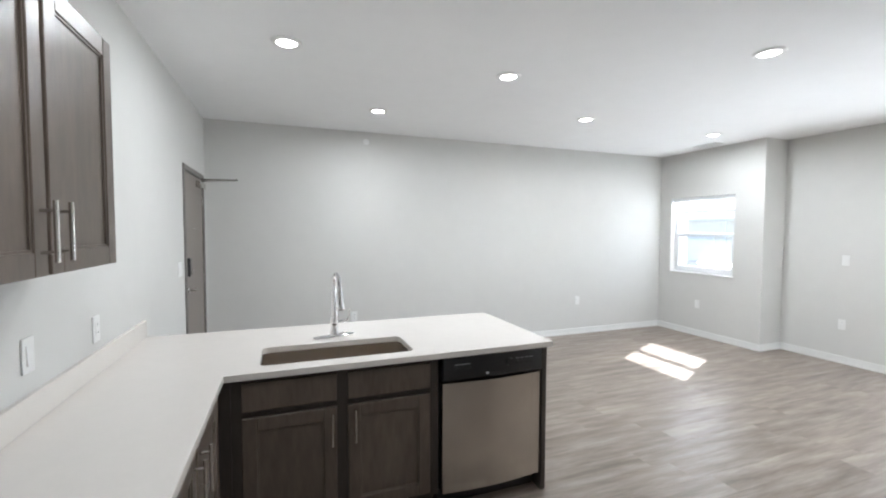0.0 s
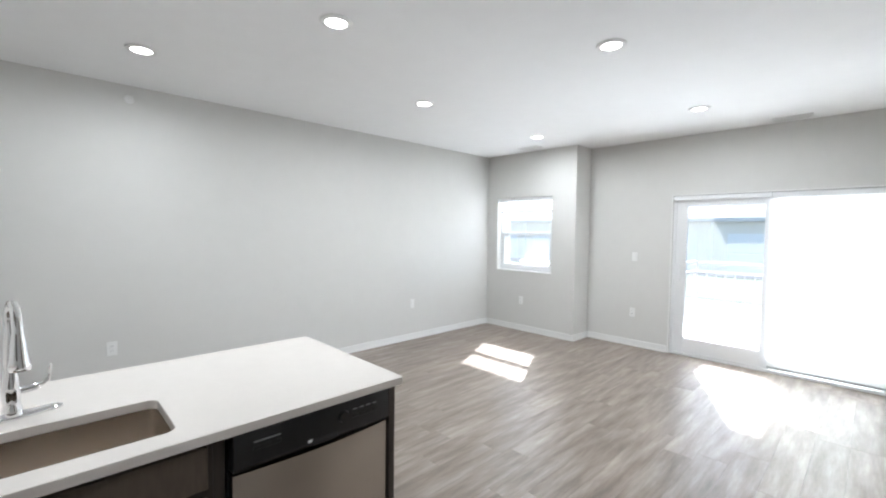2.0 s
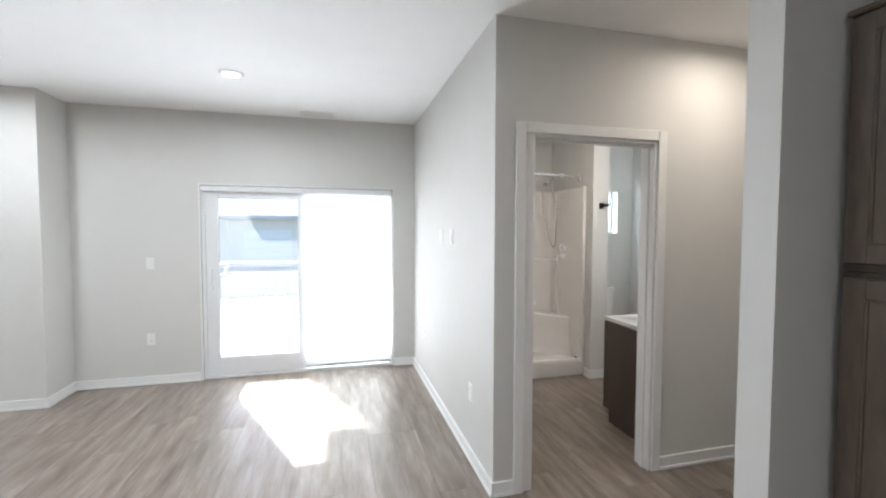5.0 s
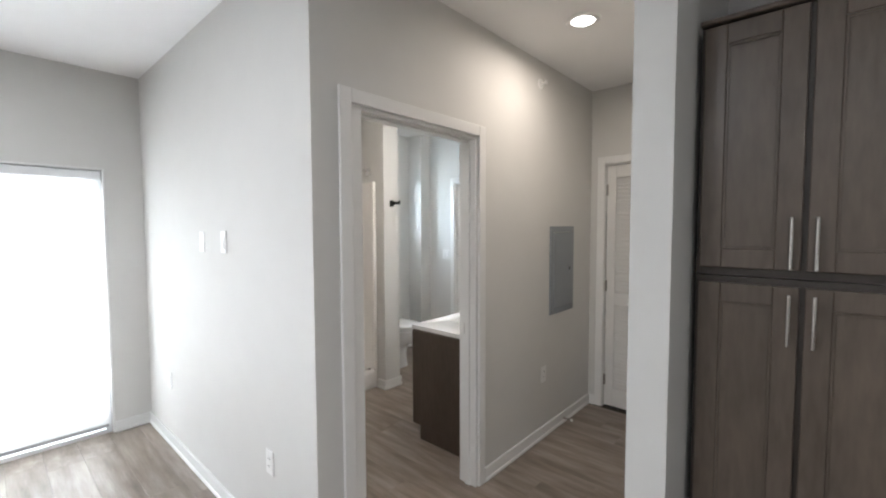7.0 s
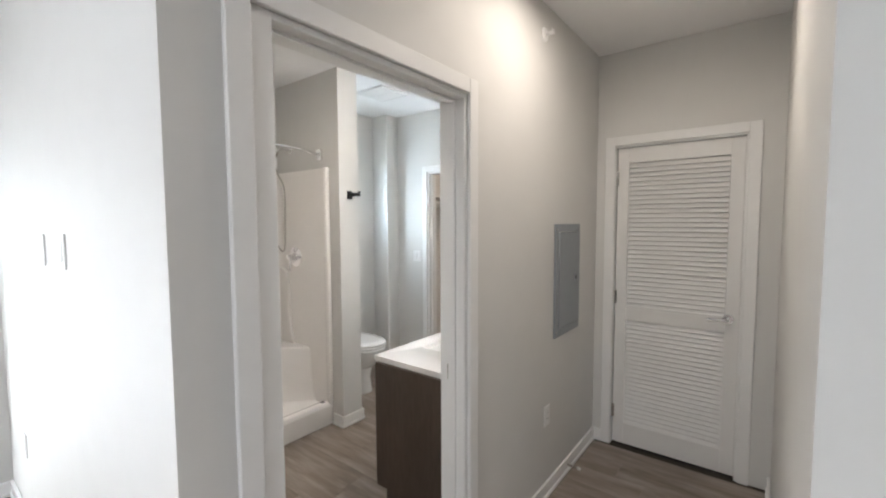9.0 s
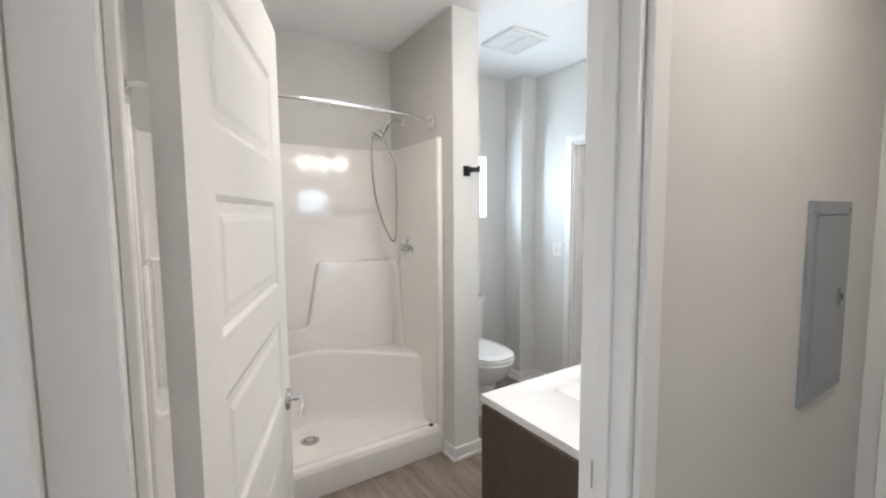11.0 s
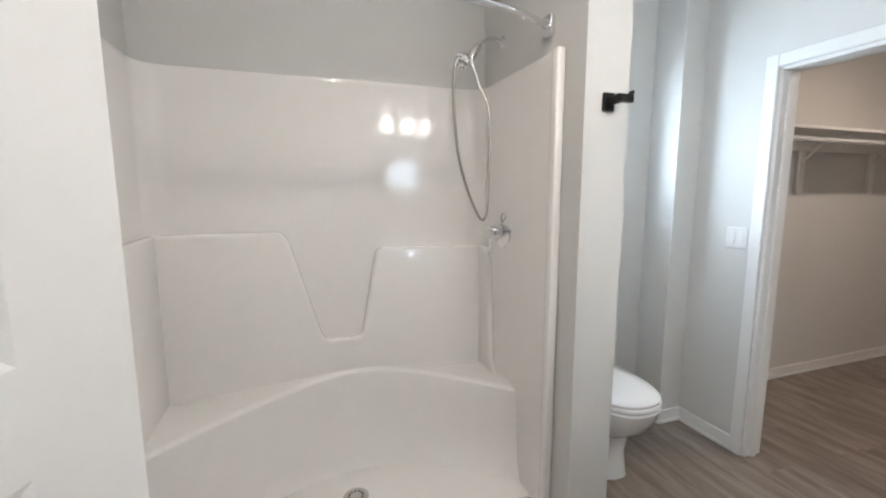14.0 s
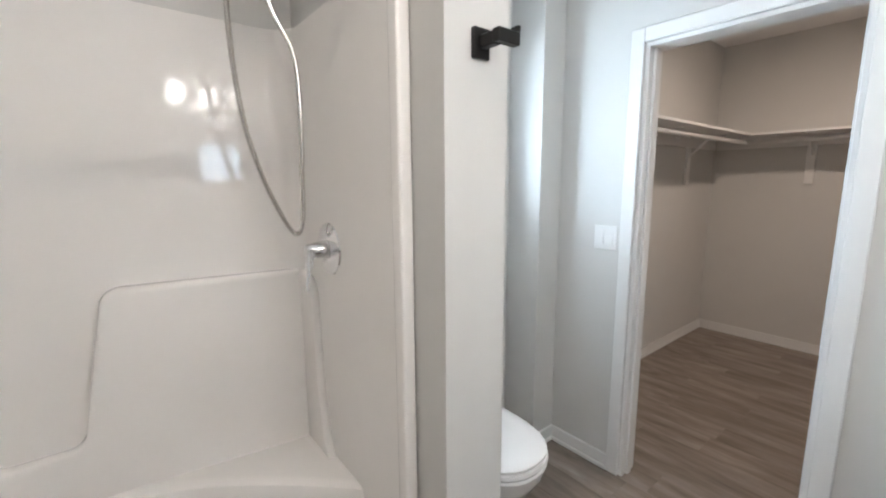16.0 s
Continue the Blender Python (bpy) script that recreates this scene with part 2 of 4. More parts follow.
def tube(points, radius, sides=14, caps=True):
    """A round tube along points; radius a number or one for each point."""
    bm = bmesh.new()
    pts = [Vector(p) for p in points]
    rads = radius if isinstance(radius, (list, tuple)) else [radius] * len(pts)
    rings, side = [], None
    for i, p in enumerate(pts):
        a, b = pts[max(i - 1, 0)], pts[min(i + 1, len(pts) - 1)]
        d = (b - a).normalized()
        if side is None:
            side = d.orthogonal().normalized()
        side = (side - d * side.dot(d)).normalized()
        up = d.cross(side)
        rings.append([bm.verts.new(p + (side * math.cos(k * math.tau / sides) + up * math.sin(k * math.tau / sides)) * rads[i]) for k in range(sides)])
    for r, s in zip(rings, rings[1:]):
        for k in range(sides):
            bm.faces.new((r[k], r[(k + 1) % sides], s[(k + 1) % sides], s[k]))
    if caps:
        bm.faces.new(list(reversed(rings[0])))
        bm.faces.new(rings[-1])
    return bm


def smoothed(points, steps=8):
    """A Catmull-Rom curve through the points."""
    p = [Vector(q) for q in points]
    p = [p[0] * 2 - p[1]] + p + [p[-1] * 2 - p[-2]]
    out = []
    for i in range(1, len(p) - 2):
        for s in range(steps):
            t = s / steps
            out.append(0.5 * (2 * p[i] + (p[i + 1] - p[i - 1]) * t + (2 * p[i - 1] - 5 * p[i] + 4 * p[i + 1] - p[i + 2]) * t * t + (3 * p[i] - p[i - 1] - 3 * p[i + 1] + p[i + 2]) * t ** 3))
    out.append(p[-2])
    return out


def loft(rings, close=True):
    bm = bmesh.new()
    vs = [[bm.verts.new(p) for p in r] for r in rings]
    n = len(vs[0])
    for a, b in zip(vs, vs[1:]):
        for k in range(n):
            bm.faces.new((a[k], a[(k + 1) % n], b[(k + 1) % n], b[k]))
    if close:
        bm.faces.new(list(reversed(vs[0])))
        bm.faces.new(vs[-1])
    bmesh.ops.recalc_face_normals(bm, faces=bm.faces)
    return bm


def prism(outline, axis, a, b, bev=0.0, seg=2):
    """Extrude a 2D outline along an axis from a to b. axis x: outline is (y, z); y: (x, z); z: (x, y)."""
    def at(u, v, w):
        return {"x": (w, u, v), "y": (u, w, v), "z": (u, v, w)}[axis]
    bm = bmesh.new()
    lo = [bm.verts.new(at(u, v, a)) for u, v in outline]
    hi = [bm.verts.new(at(u, v, b)) for u, v in outline]
    n = len(outline)
    bm.faces.new(lo)
    bm.faces.new(list(reversed(hi)))
    for k in range(n):
        bm.faces.new((lo[k], hi[k], hi[(k + 1) % n], lo[(k + 1) % n]))
    bmesh.ops.recalc_face_normals(bm, faces=bm.faces)
    if bev > 0:
        bmesh.ops.bevel(bm, geom=list(bm.edges), offset=bev, segments=seg, affect="EDGES", profile=0.5)
    return bm


def lathe(profile, centre, axis="z", sides=28):
    """Turn (radius, height) pairs round an axis through centre."""
    c = Vector(centre)
    rings = []
    for r, h in profile:
        ring = []
        for k in range(sides):
            u, v = r * math.cos(k * math.tau / sides), r * math.sin(k * math.tau / sides)
            ring.append(c + Vector({"z": (u, v, h), "x": (h, u, v), "y": (u, h, v)}[axis]))
        rings.append(ring)
    return loft(rings)


def superellipse(cx, cy, rx, ry, z, n=32, power=2.4):
    out = []
    for k in range(n):
        a = k * math.tau / n
        c, s = math.cos(a), math.sin(a)
        out.append((cx + rx * math.copysign(abs(c) ** (2 / power), c), cy + ry * math.copysign(abs(s) ** (2 / power), s), z))
    return out


def structure(name, rows, material, label, category="wall", bev=0.0):
    ob = link(name, boxes(rows, bev), material)
    return tagged(ob, label, category, kind="structure")


# ---- the shell ----
XW, YN, XE1, XE2, YJ, YS, XB = -0.86, 5.19, 5.475, 5.875, 3.66, 0.445, 3.445
XBI = XB + 0.12
YBI = YS - 0.12
C = CEIL
structure("wall_west", [(XW - 0.12, XW, -0.93, 4.19, 0, C), (XW - 0.12, XW, 4.19, 5.08, 2.05, C), (XW - 0.12, XW, 5.08, YN, 0, C)], WALL, "smooth greige painted wall with the entry door")
structure("wall_north", [(XW - 0.12, 6.075, YN, YN + 0.15, 0, C)], WALL, "long plain greige painted living room wall")
structure("wall_east_window", [(XE1, 5.675, YJ, 4.02, 0, C), (XE1, 5.675, 4.995, YN, 0, C), (XE1, 5.675, 4.02, 4.995, 0, 0.885), (XE1, 5.675, 4.02, 4.995, 2.0, C), (5.675, 6.075, YJ, YJ + 0.15, 0, C)], WALL, "greige wall bay that holds the small window")
structure("wall_east_slider", [(XE2, 6.075, 2.58, YJ, 0, C), (XE2, 6.075, YBI, 0.69, 0, C), (XE2, 6.075, 0.69, 2.58, 1.945, C)], WALL, "greige painted wall around the sliding glass door")
structure("wall_bath_east", [(XE2, 6.075, -1.60, YBI, 0, C), (XE2, 6.075, -5.34, -2.155, 0, C), (XE2, 6.075, -2.155, -1.60, 0, 1.46), (XE2, 6.075, -2.155, -1.60, 1.99, C)], WALL, "greige outer wall of bathroom and closet")
structure("wall_bath_north", [(XB, XE2, YBI, YS, 0, C)], WALL, "greige wall between living room and bathroom")
structure("wall_bath_west", [(XB, XBI, 0.265, YBI, 0, C), (XB, XBI, -5.22, -0.602, 0, C), (XB, XBI, -0.602, 0.265, 2.04, C)], WALL, "greige hall wall with the bathroom doorway")
structure("wall_hall_south", [(2.44, 2.60, -2.31, -2.19, 0, C), (3.325, XB, -2.31, -2.19, 0, C), (2.60, 3.325, -2.31, -2.19, 2.045, C)], WALL, "greige end wall of the short hall")
structure("wall_partition", [(2.32, 2.44, -2.31, -0.077, 0, C)], WALL, "greige stub wall beside the pantry cabinet")
structure("wall_kitchen_south", [(XW - 0.12, 2.32, -1.05, -0.93, 0, C)], WALL, "plain greige kitchen wall")
structure("wall_shower_side", [(4.985, XE2, -1.385, -1.205, 0, C)], WALL, "greige wing wall between shower and toilet")
structure("wall_shower_back", [(5.795, XE2, -1.205, YBI, 0, C)], WALL, "greige wall above the shower surround")
structure("wall_bath_south", [(XBI, 4.55, -2.655, -2.535, 0, C), (5.255, XE2, -2.655, -2.535, 0, C), (4.55, 5.255, -2.655, -2.535, 2.05, C)], WALL, "greige bathroom wall with the closet doorway")
structure("wall_chase", [(5.665, XE2, -2.535, -2.37, 0, C)], WALL, "narrow greige boxed-out corner beside the toilet")
structure("wall_closet_south", [(XBI - 0.12, 6.075, -5.34, -5.22, 0, C)], WALL, "greige back wall of the walk-in closet")
ceiling = structure("ceiling", [(XW - 0.12, 6.075, -5.34, YN + 0.15, C, C + 0.12)], CEILING, "flat white painted ceiling", "ceiling")
floor = structure("floor", [(XW - 0.12, 6.075, -5.34, YN + 0.15, -0.12, -0.006)], SUB, "grey-brown wood-look vinyl plank floor", "floor")

# ---- baseboards, casings ----
BH, BT = 0.085, 0.014


def skirting(name, x0, x1, y0, y1):
    bm = bmesh.new()
    box(bm, x0, x1, y0, y1, 0.0, BH, 0.003)
    gx, gy = (0.007, 0.001) if x1 - x0 < y1 - y0 else (0.001, 0.007)
    box(bm, x0 - gx, x1 + gx, y0 - gy, y1 + gy, 0.0, 0.022, 0.004)
    return tagged(link(name, bm, TRIM), "white painted flat baseboard along the wall", "baseboard", kind="structure")


def shoe(x0, x1, y0, y1):
    return skirting("baseboard", x0, x1, y0, y1)


shoe(XW, XW + BT, 3.10, 4.13)
shoe(XW, XE1, YN - BT, YN)
shoe(XE1 - BT, XE1, YJ, YN - BT)
shoe(XE1 - BT, XE2, YJ - BT, YJ)
shoe(XE2 - BT, XE2, 2.60, YJ - BT)
shoe(XE2 - BT, XE2, YS + BT, 0.675)
shoe(XB - BT, XE2, YS, YS + BT)
shoe(XB - BT, XB, 0.327, YS)
shoe(XB - BT, XB, -2.19, -0.664)
shoe(3.385, XB - BT, -2.19, -2.19 + BT)
shoe(2.44, 2.44 + BT, -2.19, -0.077)
shoe(2.32, 2.44 + BT, -0.077, -0.077 + BT)
shoe(4.985 - BT, 4.985, -1.385, -1.205)
shoe(4.985 - BT, 5.09, -1.205, -1.205 + BT)
shoe(4.985 - BT, XE2, -1.385 - BT, -1.385)
shoe(XE2 - BT, XE2, -2.37, -1.385 - BT)
shoe(5.665 - BT, XE2 - BT, -2.37, -2.37 + BT)
shoe(5.665 - BT, 5.665, -2.535, -2.37)
shoe(5.317, 5.665 - BT, -2.535, -2.535 + BT)
shoe(XBI, 4.49, -2.535, -2.535 + BT)
shoe(XE2 - BT, XE2, -5.22, -2.655)
shoe(XBI, XE2 - BT, -5.22, -5.22 + BT)
shoe(XBI, XBI + BT, -5.22 + BT, -2.655)
shoe(XBI + 0.02, 5.09, YBI - BT, YBI)


def casing_x(name, x, side, y0, y1, top, w=0.06, t=0.016):
    """Door trim on a wall face x; side is the way it stands proud."""
    a, b = (x, x + t) if side > 0 else (x - t, x)
    bm = boxes([(a, b, y0 - w, y0, 0, top + w), (a, b, y1, y1 + w, 0, top + w), (a, b, y0, y1, top, top + w)], 0.003)
    return tagged(link(name, bm, TRIM), "white painted flat door casing", "trim", kind="structure")


def casing_y(name, y, side, x0, x1, top, w=0.06, t=0.016):
    a, b = (y, y + t) if side > 0 else (y - t, y)
    bm = boxes([(x0 - w, x0, a, b, 0, top + w), (x1, x1 + w, a, b, 0, top + w), (x0, x1, a, b, top, top + w)], 0.003)
    return tagged(link(name, bm, TRIM), "white painted flat door casing", "trim", kind="structure")


casing_x("trim_bath_hall", XB, -1, -0.602, 0.265, 2.04)
casing_x("trim_bath_inside", XBI, 1, -0.602, 0.262, 2.04, 0.058)
casing_y("trim_closet_bath", -2.535, 1, 4.55, 5.255, 2.05)
casing_y("trim_closet_inside", -2.655, -1, 4.55, 5.255, 2.05)
casing_y("trim_utility", -2.19, 1, 2.60, 3.325, 2.045)

# jamb linings with stops
tagged(link("door_frame_bath", boxes([
    (XB, XBI, 0.206, 0.265, 0, 2.04), (XB, XBI, -0.602, -0.584, 0, 2.04), (XB, XBI, -0.584, 0.206, 2.022, 2.04),
    (XB + 0.04, XB + 0.075, 0.194, 0.206, 0, 2.022), (XB + 0.04, XB + 0.075, -0.584, -0.573, 0, 2.022), (XB + 0.04, XB + 0.075, -0.573, 0.194, 2.011, 2.022)], 0.002), TRIM),
    "white painted door jamb with stop", "door frame", kind="structure")
tagged(link("door_frame_closet", boxes([
    (5.237, 5.255, -2.655, -2.535, 0, 2.05), (4.55, 4.568, -2.655, -2.535, 0, 2.05), (4.568, 5.237, -2.655, -2.535, 2.032, 2.05),
    (5.226, 5.237, -2.61, -2.575, 0, 2.032), (4.568, 4.579, -2.61, -2.575, 0, 2.032)], 0.002), TRIM),
    "white painted closet door jamb", "door frame", kind="structure")


def strike(name, bm_plate, bm_hole):
    e = link(name, bm_plate, NICKEL)
    tagged(e, "small satin nickel strike plate on the jamb", "strike plate")
    part("latch_hole", bm_hole, DARKSLOT, e)


strike("strike_plate", one(XB + 0.05, XB + 0.085, -0.5835, -0.581, 0.90, 0.965, bev=0.001), one(XB + 0.058, XB + 0.077, -0.581, -0.5803, 0.92, 0.945))
strike("strike_plate", one(5.2345, 5.2369, -2.62, -2.585, 0.90, 0.96, bev=0.001), one(5.2338, 5.2345, -2.612, -2.594, 0.915, 0.945))

# closet hinge leaves
_h = link("hinge_leaf", one(4.5682, 4.5712, -2.645, -2.60, 0.83, 0.92, bev=0.001), NICKEL)
tagged(_h, "satin nickel hinge on the closet jamb", "hinge")
part("knuckle", tube([(4.574, -2.60, 0.83), (4.574, -2.60, 0.92)], 0.006), NICKEL, _h)

# ---- cabinets ----


def shaker(parent, w, h, x, z, handle=None, name="door", y=0.0, t=0.02, r=0.062, slab=False, material=None):
    """A cabinet door whose lower left corner is (x, z) on the plane y, facing -y. handle: (x, z0, z1)."""
    material = material or CAB
    if slab:
        d = part(name, one(x, x + w, y - t, y, z, z + h, bev=0.003), material, parent)
    else:
        bm = boxes([(x, x + r, y - t, y, z, z + h), (x + w - r, x + w, y - t, y, z, z + h), (x + r, x + w - r, y - t, y, z, z + r), (x + r, x + w - r, y - t, y, z + h - r, z + h)], 0.0025)
        d = part(name, bm, material, parent)
        part("panel", one(x + r - 0.004, x + w - r + 0.004, y - t * 0.5, y - 0.002, z + r - 0.004, z + h - r + 0.004), material, d)
        bead = boxes([(x + r, x + r + 0.007, y - t * 0.78, y - t * 0.5, z + r, z + h - r), (x + w - r - 0.007, x + w - r, y - t * 0.78, y - t * 0.5, z + r, z + h - r), (x + r + 0.007, x + w - r - 0.007, y - t * 0.78, y - t * 0.5, z + r, z + r + 0.007), (x + r + 0.007, x + w - r - 0.007, y - t * 0.78, y - t * 0.5, z + h - r - 0.007, z + h - r)], 0.001)
        part("bead", bead, material, d)
    if handle:
        hx, z0, z1 = handle
        hb = tube([(hx, y - t - 0.032, z0), (hx, y - t - 0.032, z1)], 0.006, 12)
        ho = part("handle", hb, NICKEL, d, "brushed nickel bar handle", True)
        for zz in (z0 + 0.025, z1 - 0.025):
            part("post", tube([(hx, y - t, zz), (hx, y - t - 0.032, zz)], 0.0045, 10), NICKEL, ho, "", True)
    return d


CT, CTH = 0.876, 0.03
CB = CT - CTH

# sink base in the peninsula; local axes: x along the front, -y towards the cook
base = empty("sink_base_cabinet", (0, 2.245, 0))
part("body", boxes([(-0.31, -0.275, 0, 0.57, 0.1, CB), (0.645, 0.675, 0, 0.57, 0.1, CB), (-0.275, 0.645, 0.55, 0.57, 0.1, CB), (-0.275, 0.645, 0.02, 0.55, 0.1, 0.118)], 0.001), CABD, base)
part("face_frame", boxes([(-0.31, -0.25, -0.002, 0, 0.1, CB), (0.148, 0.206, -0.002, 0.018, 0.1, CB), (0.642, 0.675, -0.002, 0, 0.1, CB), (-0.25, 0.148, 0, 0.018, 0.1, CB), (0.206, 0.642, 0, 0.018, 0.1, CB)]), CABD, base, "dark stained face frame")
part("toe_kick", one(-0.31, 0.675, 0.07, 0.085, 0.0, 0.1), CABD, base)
shaker(base, 0.416, 0.532, -0.265, 0.125, (0.126, 0.48, 0.638))
shaker(base, 0.422, 0.532, 0.203, 0.125, (0.235, 0.48, 0.642))
shaker(base, 0.416, 0.133, -0.265, 0.688, name="drawer_front", slab=True, material=CAB)
shaker(base, 0.422, 0.133, 0.203, 0.688, name="drawer_front", slab=True, material=CAB)
tagged(base, "dark grey-brown stained sink base cabinet in the peninsula", "cabinet")

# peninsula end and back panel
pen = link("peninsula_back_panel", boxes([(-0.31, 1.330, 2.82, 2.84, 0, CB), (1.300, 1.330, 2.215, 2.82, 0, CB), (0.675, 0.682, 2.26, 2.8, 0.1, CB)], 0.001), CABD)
tagged(pen, "dark stained finished panel closing the peninsula", "cabinet panel")

# dishwasher
dw = empty("dishwasher", (0, 2.245, 0))
part("tub_body", one(0.69, 1.29, 0.02, 0.56, 0.1, CB - 0.012), BLACKP, dw)
_bm = bmesh.new()
_rings = []
for _z in (0.105, 0.40, 0.70):
    _rings.append([(0.692 + 0.596 * k / 12, -0.024 - 0.020 * math.sin(math.pi * k / 12), _z) for k in range(13)] + [(1.288, 0.018, _z), (0.692, 0.018, _z)])
part("door", loft(_rings), STEEL, dw, "brushed stainless door", True)
ctrl = part("control_panel", prism([(-0.034, 0.712), (-0.044, 0.728), (-0.040, 0.835), (-0.028, CB - 0.006), (0.018, CB - 0.006), (0.018, 0.712)], "x", 0.69, 1.29, 0.003), BLACKP, dw, "glossy black control panel", True)
part("pocket_handle", prism([(-0.047, 0.716), (-0.054, 0.724), (-0.047, 0.742)], "x", 0.95, 1.05, 0.002), BLACKP, ctrl)
part("badge", one(0.935, 0.953, -0.0475, -0.0445, 0.733, 0.742), PLASTIC, ctrl, "small white badge mark")
for _x in (0.75, 0.785, 0.82):
    part("button", one(_x, _x + 0.022, -0.0445, -0.0405, 0.772, 0.786, bev=0.001), BLACKP, ctrl)
part("print_bar", one(0.752, 0.84, -0.0438, -0.0412, 0.797, 0.802), RUBBER, ctrl, "unreadable small grey print")
part("dial", lathe([(0.0, -0.012), (0.020, -0.012), (0.023, 0.0)], (1.08, -0.040, 0.785), "y"), BLACKP, ctrl, "", True)
for _k in range(4):
    part("print_bar", one(1.12 + 0.03 * _k, 1.138 + 0.03 * _k, -0.0435, -0.041, 0.798, 0.803), RUBBER, ctrl)
    part("button", one(1.12 + 0.03 * _k, 1.14 + 0.03 * _k, -0.0445, -0.041, 0.768, 0.784, bev=0.001), BLACKP, ctrl)
part("kick_plate", one(0.69, 1.29, 0.05, 0.06, 0.0, 0.1), BLACKP, dw)
tagged(dw, "stainless steel dishwasher with a black control panel", "dishwasher")

# west run of base cabinets, facing the room (+x): local -y becomes +x
run = [(-0.35, 0.31), (0.31, 1.21), (1.21, 2.11)]
for _a, _b in run:
    w = _b - _a
    cbn = empty("base_cabinet", (-0.359, _a, 0), 90)
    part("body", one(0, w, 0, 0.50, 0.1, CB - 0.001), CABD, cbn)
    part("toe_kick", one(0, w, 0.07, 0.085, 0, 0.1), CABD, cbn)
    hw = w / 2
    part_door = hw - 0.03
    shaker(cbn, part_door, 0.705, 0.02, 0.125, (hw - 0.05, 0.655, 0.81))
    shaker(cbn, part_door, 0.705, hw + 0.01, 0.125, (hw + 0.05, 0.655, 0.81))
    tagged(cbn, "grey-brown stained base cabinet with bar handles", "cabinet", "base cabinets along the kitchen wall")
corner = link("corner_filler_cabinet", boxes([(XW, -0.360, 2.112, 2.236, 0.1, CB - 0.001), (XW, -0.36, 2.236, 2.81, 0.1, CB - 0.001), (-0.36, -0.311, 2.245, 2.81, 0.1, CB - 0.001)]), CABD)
tagged(corner, "dark stained blind corner cabinet under the counter", "cabinet")

# worktop with a real sink cut-out: built of slabs around the hole
SX0, SX1, SY0, SY1 = -0.192, 0.557, 2.285, 2.605
RC = 0.035


def sink_ring(inset, z, n=6):
    pts = []
    x0, x1, y0, y1 = SX0 + inset, SX1 - inset, SY0 + inset, SY1 - inset
    for cx, cy, a0 in ((x1 - RC, y1 - RC, 0), (x0 + RC, y1 - RC, 90), (x0 + RC, y0 + RC, 180), (x1 - RC, y0 + RC, 270)):
        for k in range(n + 1):
            a = math.radians(a0 + 90 * k / n)
            pts.append((cx + RC * math.cos(a), cy + RC * math.sin(a), z))
    return pts


def counter_mesh():
    bm = bmesh.new()
    outer = [(XW + 0.001, -0.35), (-0.33, -0.35), (-0.33, 2.19), (1.350, 2.19), (1.358, 2.20), (1.358, 3.075), (1.350, 3.083), (XW + 0.001, 3.083)]
    for z, flip in ((CT, False), (CB, True)):
        o = [bm.verts.new((x, y, z)) for x, y in outer]
        i = [bm.verts.new(p) for p in sink_ring(0, z)]
        eo = [bm.edges.new((o[k], o[(k + 1) % len(o)])) for k in range(len(o))]
        ei = [bm.edges.new((i[k], i[(k + 1) % len(i)])) for k in range(len(i))]
        bmesh.ops.triangle_fill(bm, use_beauty=True, edges=eo + ei, normal=(0, 0, 1))
        if not flip:
            top_o, top_i = o, i
    for ring_top, ring_bot in ((top_o, o), (top_i, i)):
        n = len(ring_top)
        for k in range(n):
            bm.faces.new((ring_top[k], ring_top[(k + 1) % n], ring_bot[(k + 1) % n], ring_bot[k]))
    bmesh.ops.recalc_face_normals(bm, faces=bm.faces)
    es = [e for e in bm.edges if len(e.link_faces) == 2 and e.calc_face_angle(0) > 1.2 and all(abs(v.co.z - CT) < 1e-4 for v in e.verts)]
    bmesh.ops.bevel(bm, geom=es, offset=0.003, segments=2, affect="EDGES", profile=0.5)
    return bm


top = link("kitchen_worktop", counter_mesh(), QUARTZ)
tagged(top, "white quartz L-shaped kitchen worktop with peninsula", "worktop")
part("backsplash", one(XW + 0.001, XW + 0.021, -0.35, 3.08, CT + 0.0005, CT + 0.10, bev=0.002), QUARTZ, top)

sink = link("kitchen_sink", loft([sink_ring(-0.006, CB - 0.001), sink_ring(0.0, CB - 0.002), sink_ring(0.006, CB - 0.18), sink_ring(0.03, CB - 0.195)], False), SINKS, True)
_bm = bmesh.new()
_bm.from_mesh(sink.data)
_bm.faces.new([v for v in _bm.verts][-28:])
bmesh.ops.recalc_face_normals(_bm, faces=_bm.faces)
bmesh.ops.reverse_faces(_bm, faces=_bm.faces)
_bm.to_mesh(sink.data)
_bm.free()
part("drain", lathe([(0.0, 0.004), (0.03, 0.004), (0.042, 0.001), (0.042, 0.0)], (0.19, 2.46, CB - 0.195)), CHROME, sink, "round chrome strainer", True)
tagged(sink, "undermount brushed stainless steel kitchen sink bowl", "sink")

# kitchen faucet
FX, FY = 0.193, 2.725
fau = empty("kitchen_faucet", (FX, FY, CT), 14)
part("deck_plate", loft([superellipse(0, 0, 0.125, 0.030, 0.0, power=3), superellipse(0, 0, 0.125, 0.030, 0.006, power=3), superellipse(0, 0, 0.115, 0.022, 0.010, power=3)]), CHROME, fau, "", True)
part("body", lathe([(0.026, 0.008), (0.026, 0.03), (0.021, 0.045), (0.023, 0.075), (0.023, 0.10), (0.019, 0.14), (0.016, 0.22), (0.015, 0.26)], (0, 0, 0)), CHROME, fau, "", True)
part("spout", tube(smoothed([(0, 0, 0.25), (0, 0, 0.32), (0, -0.02, 0.362), (0, -0.048, 0.372), (0, -0.075, 0.352), (0, -0.088, 0.31), (0, -0.092, 0.27)]), 0.0135), CHROME, fau, "", True)
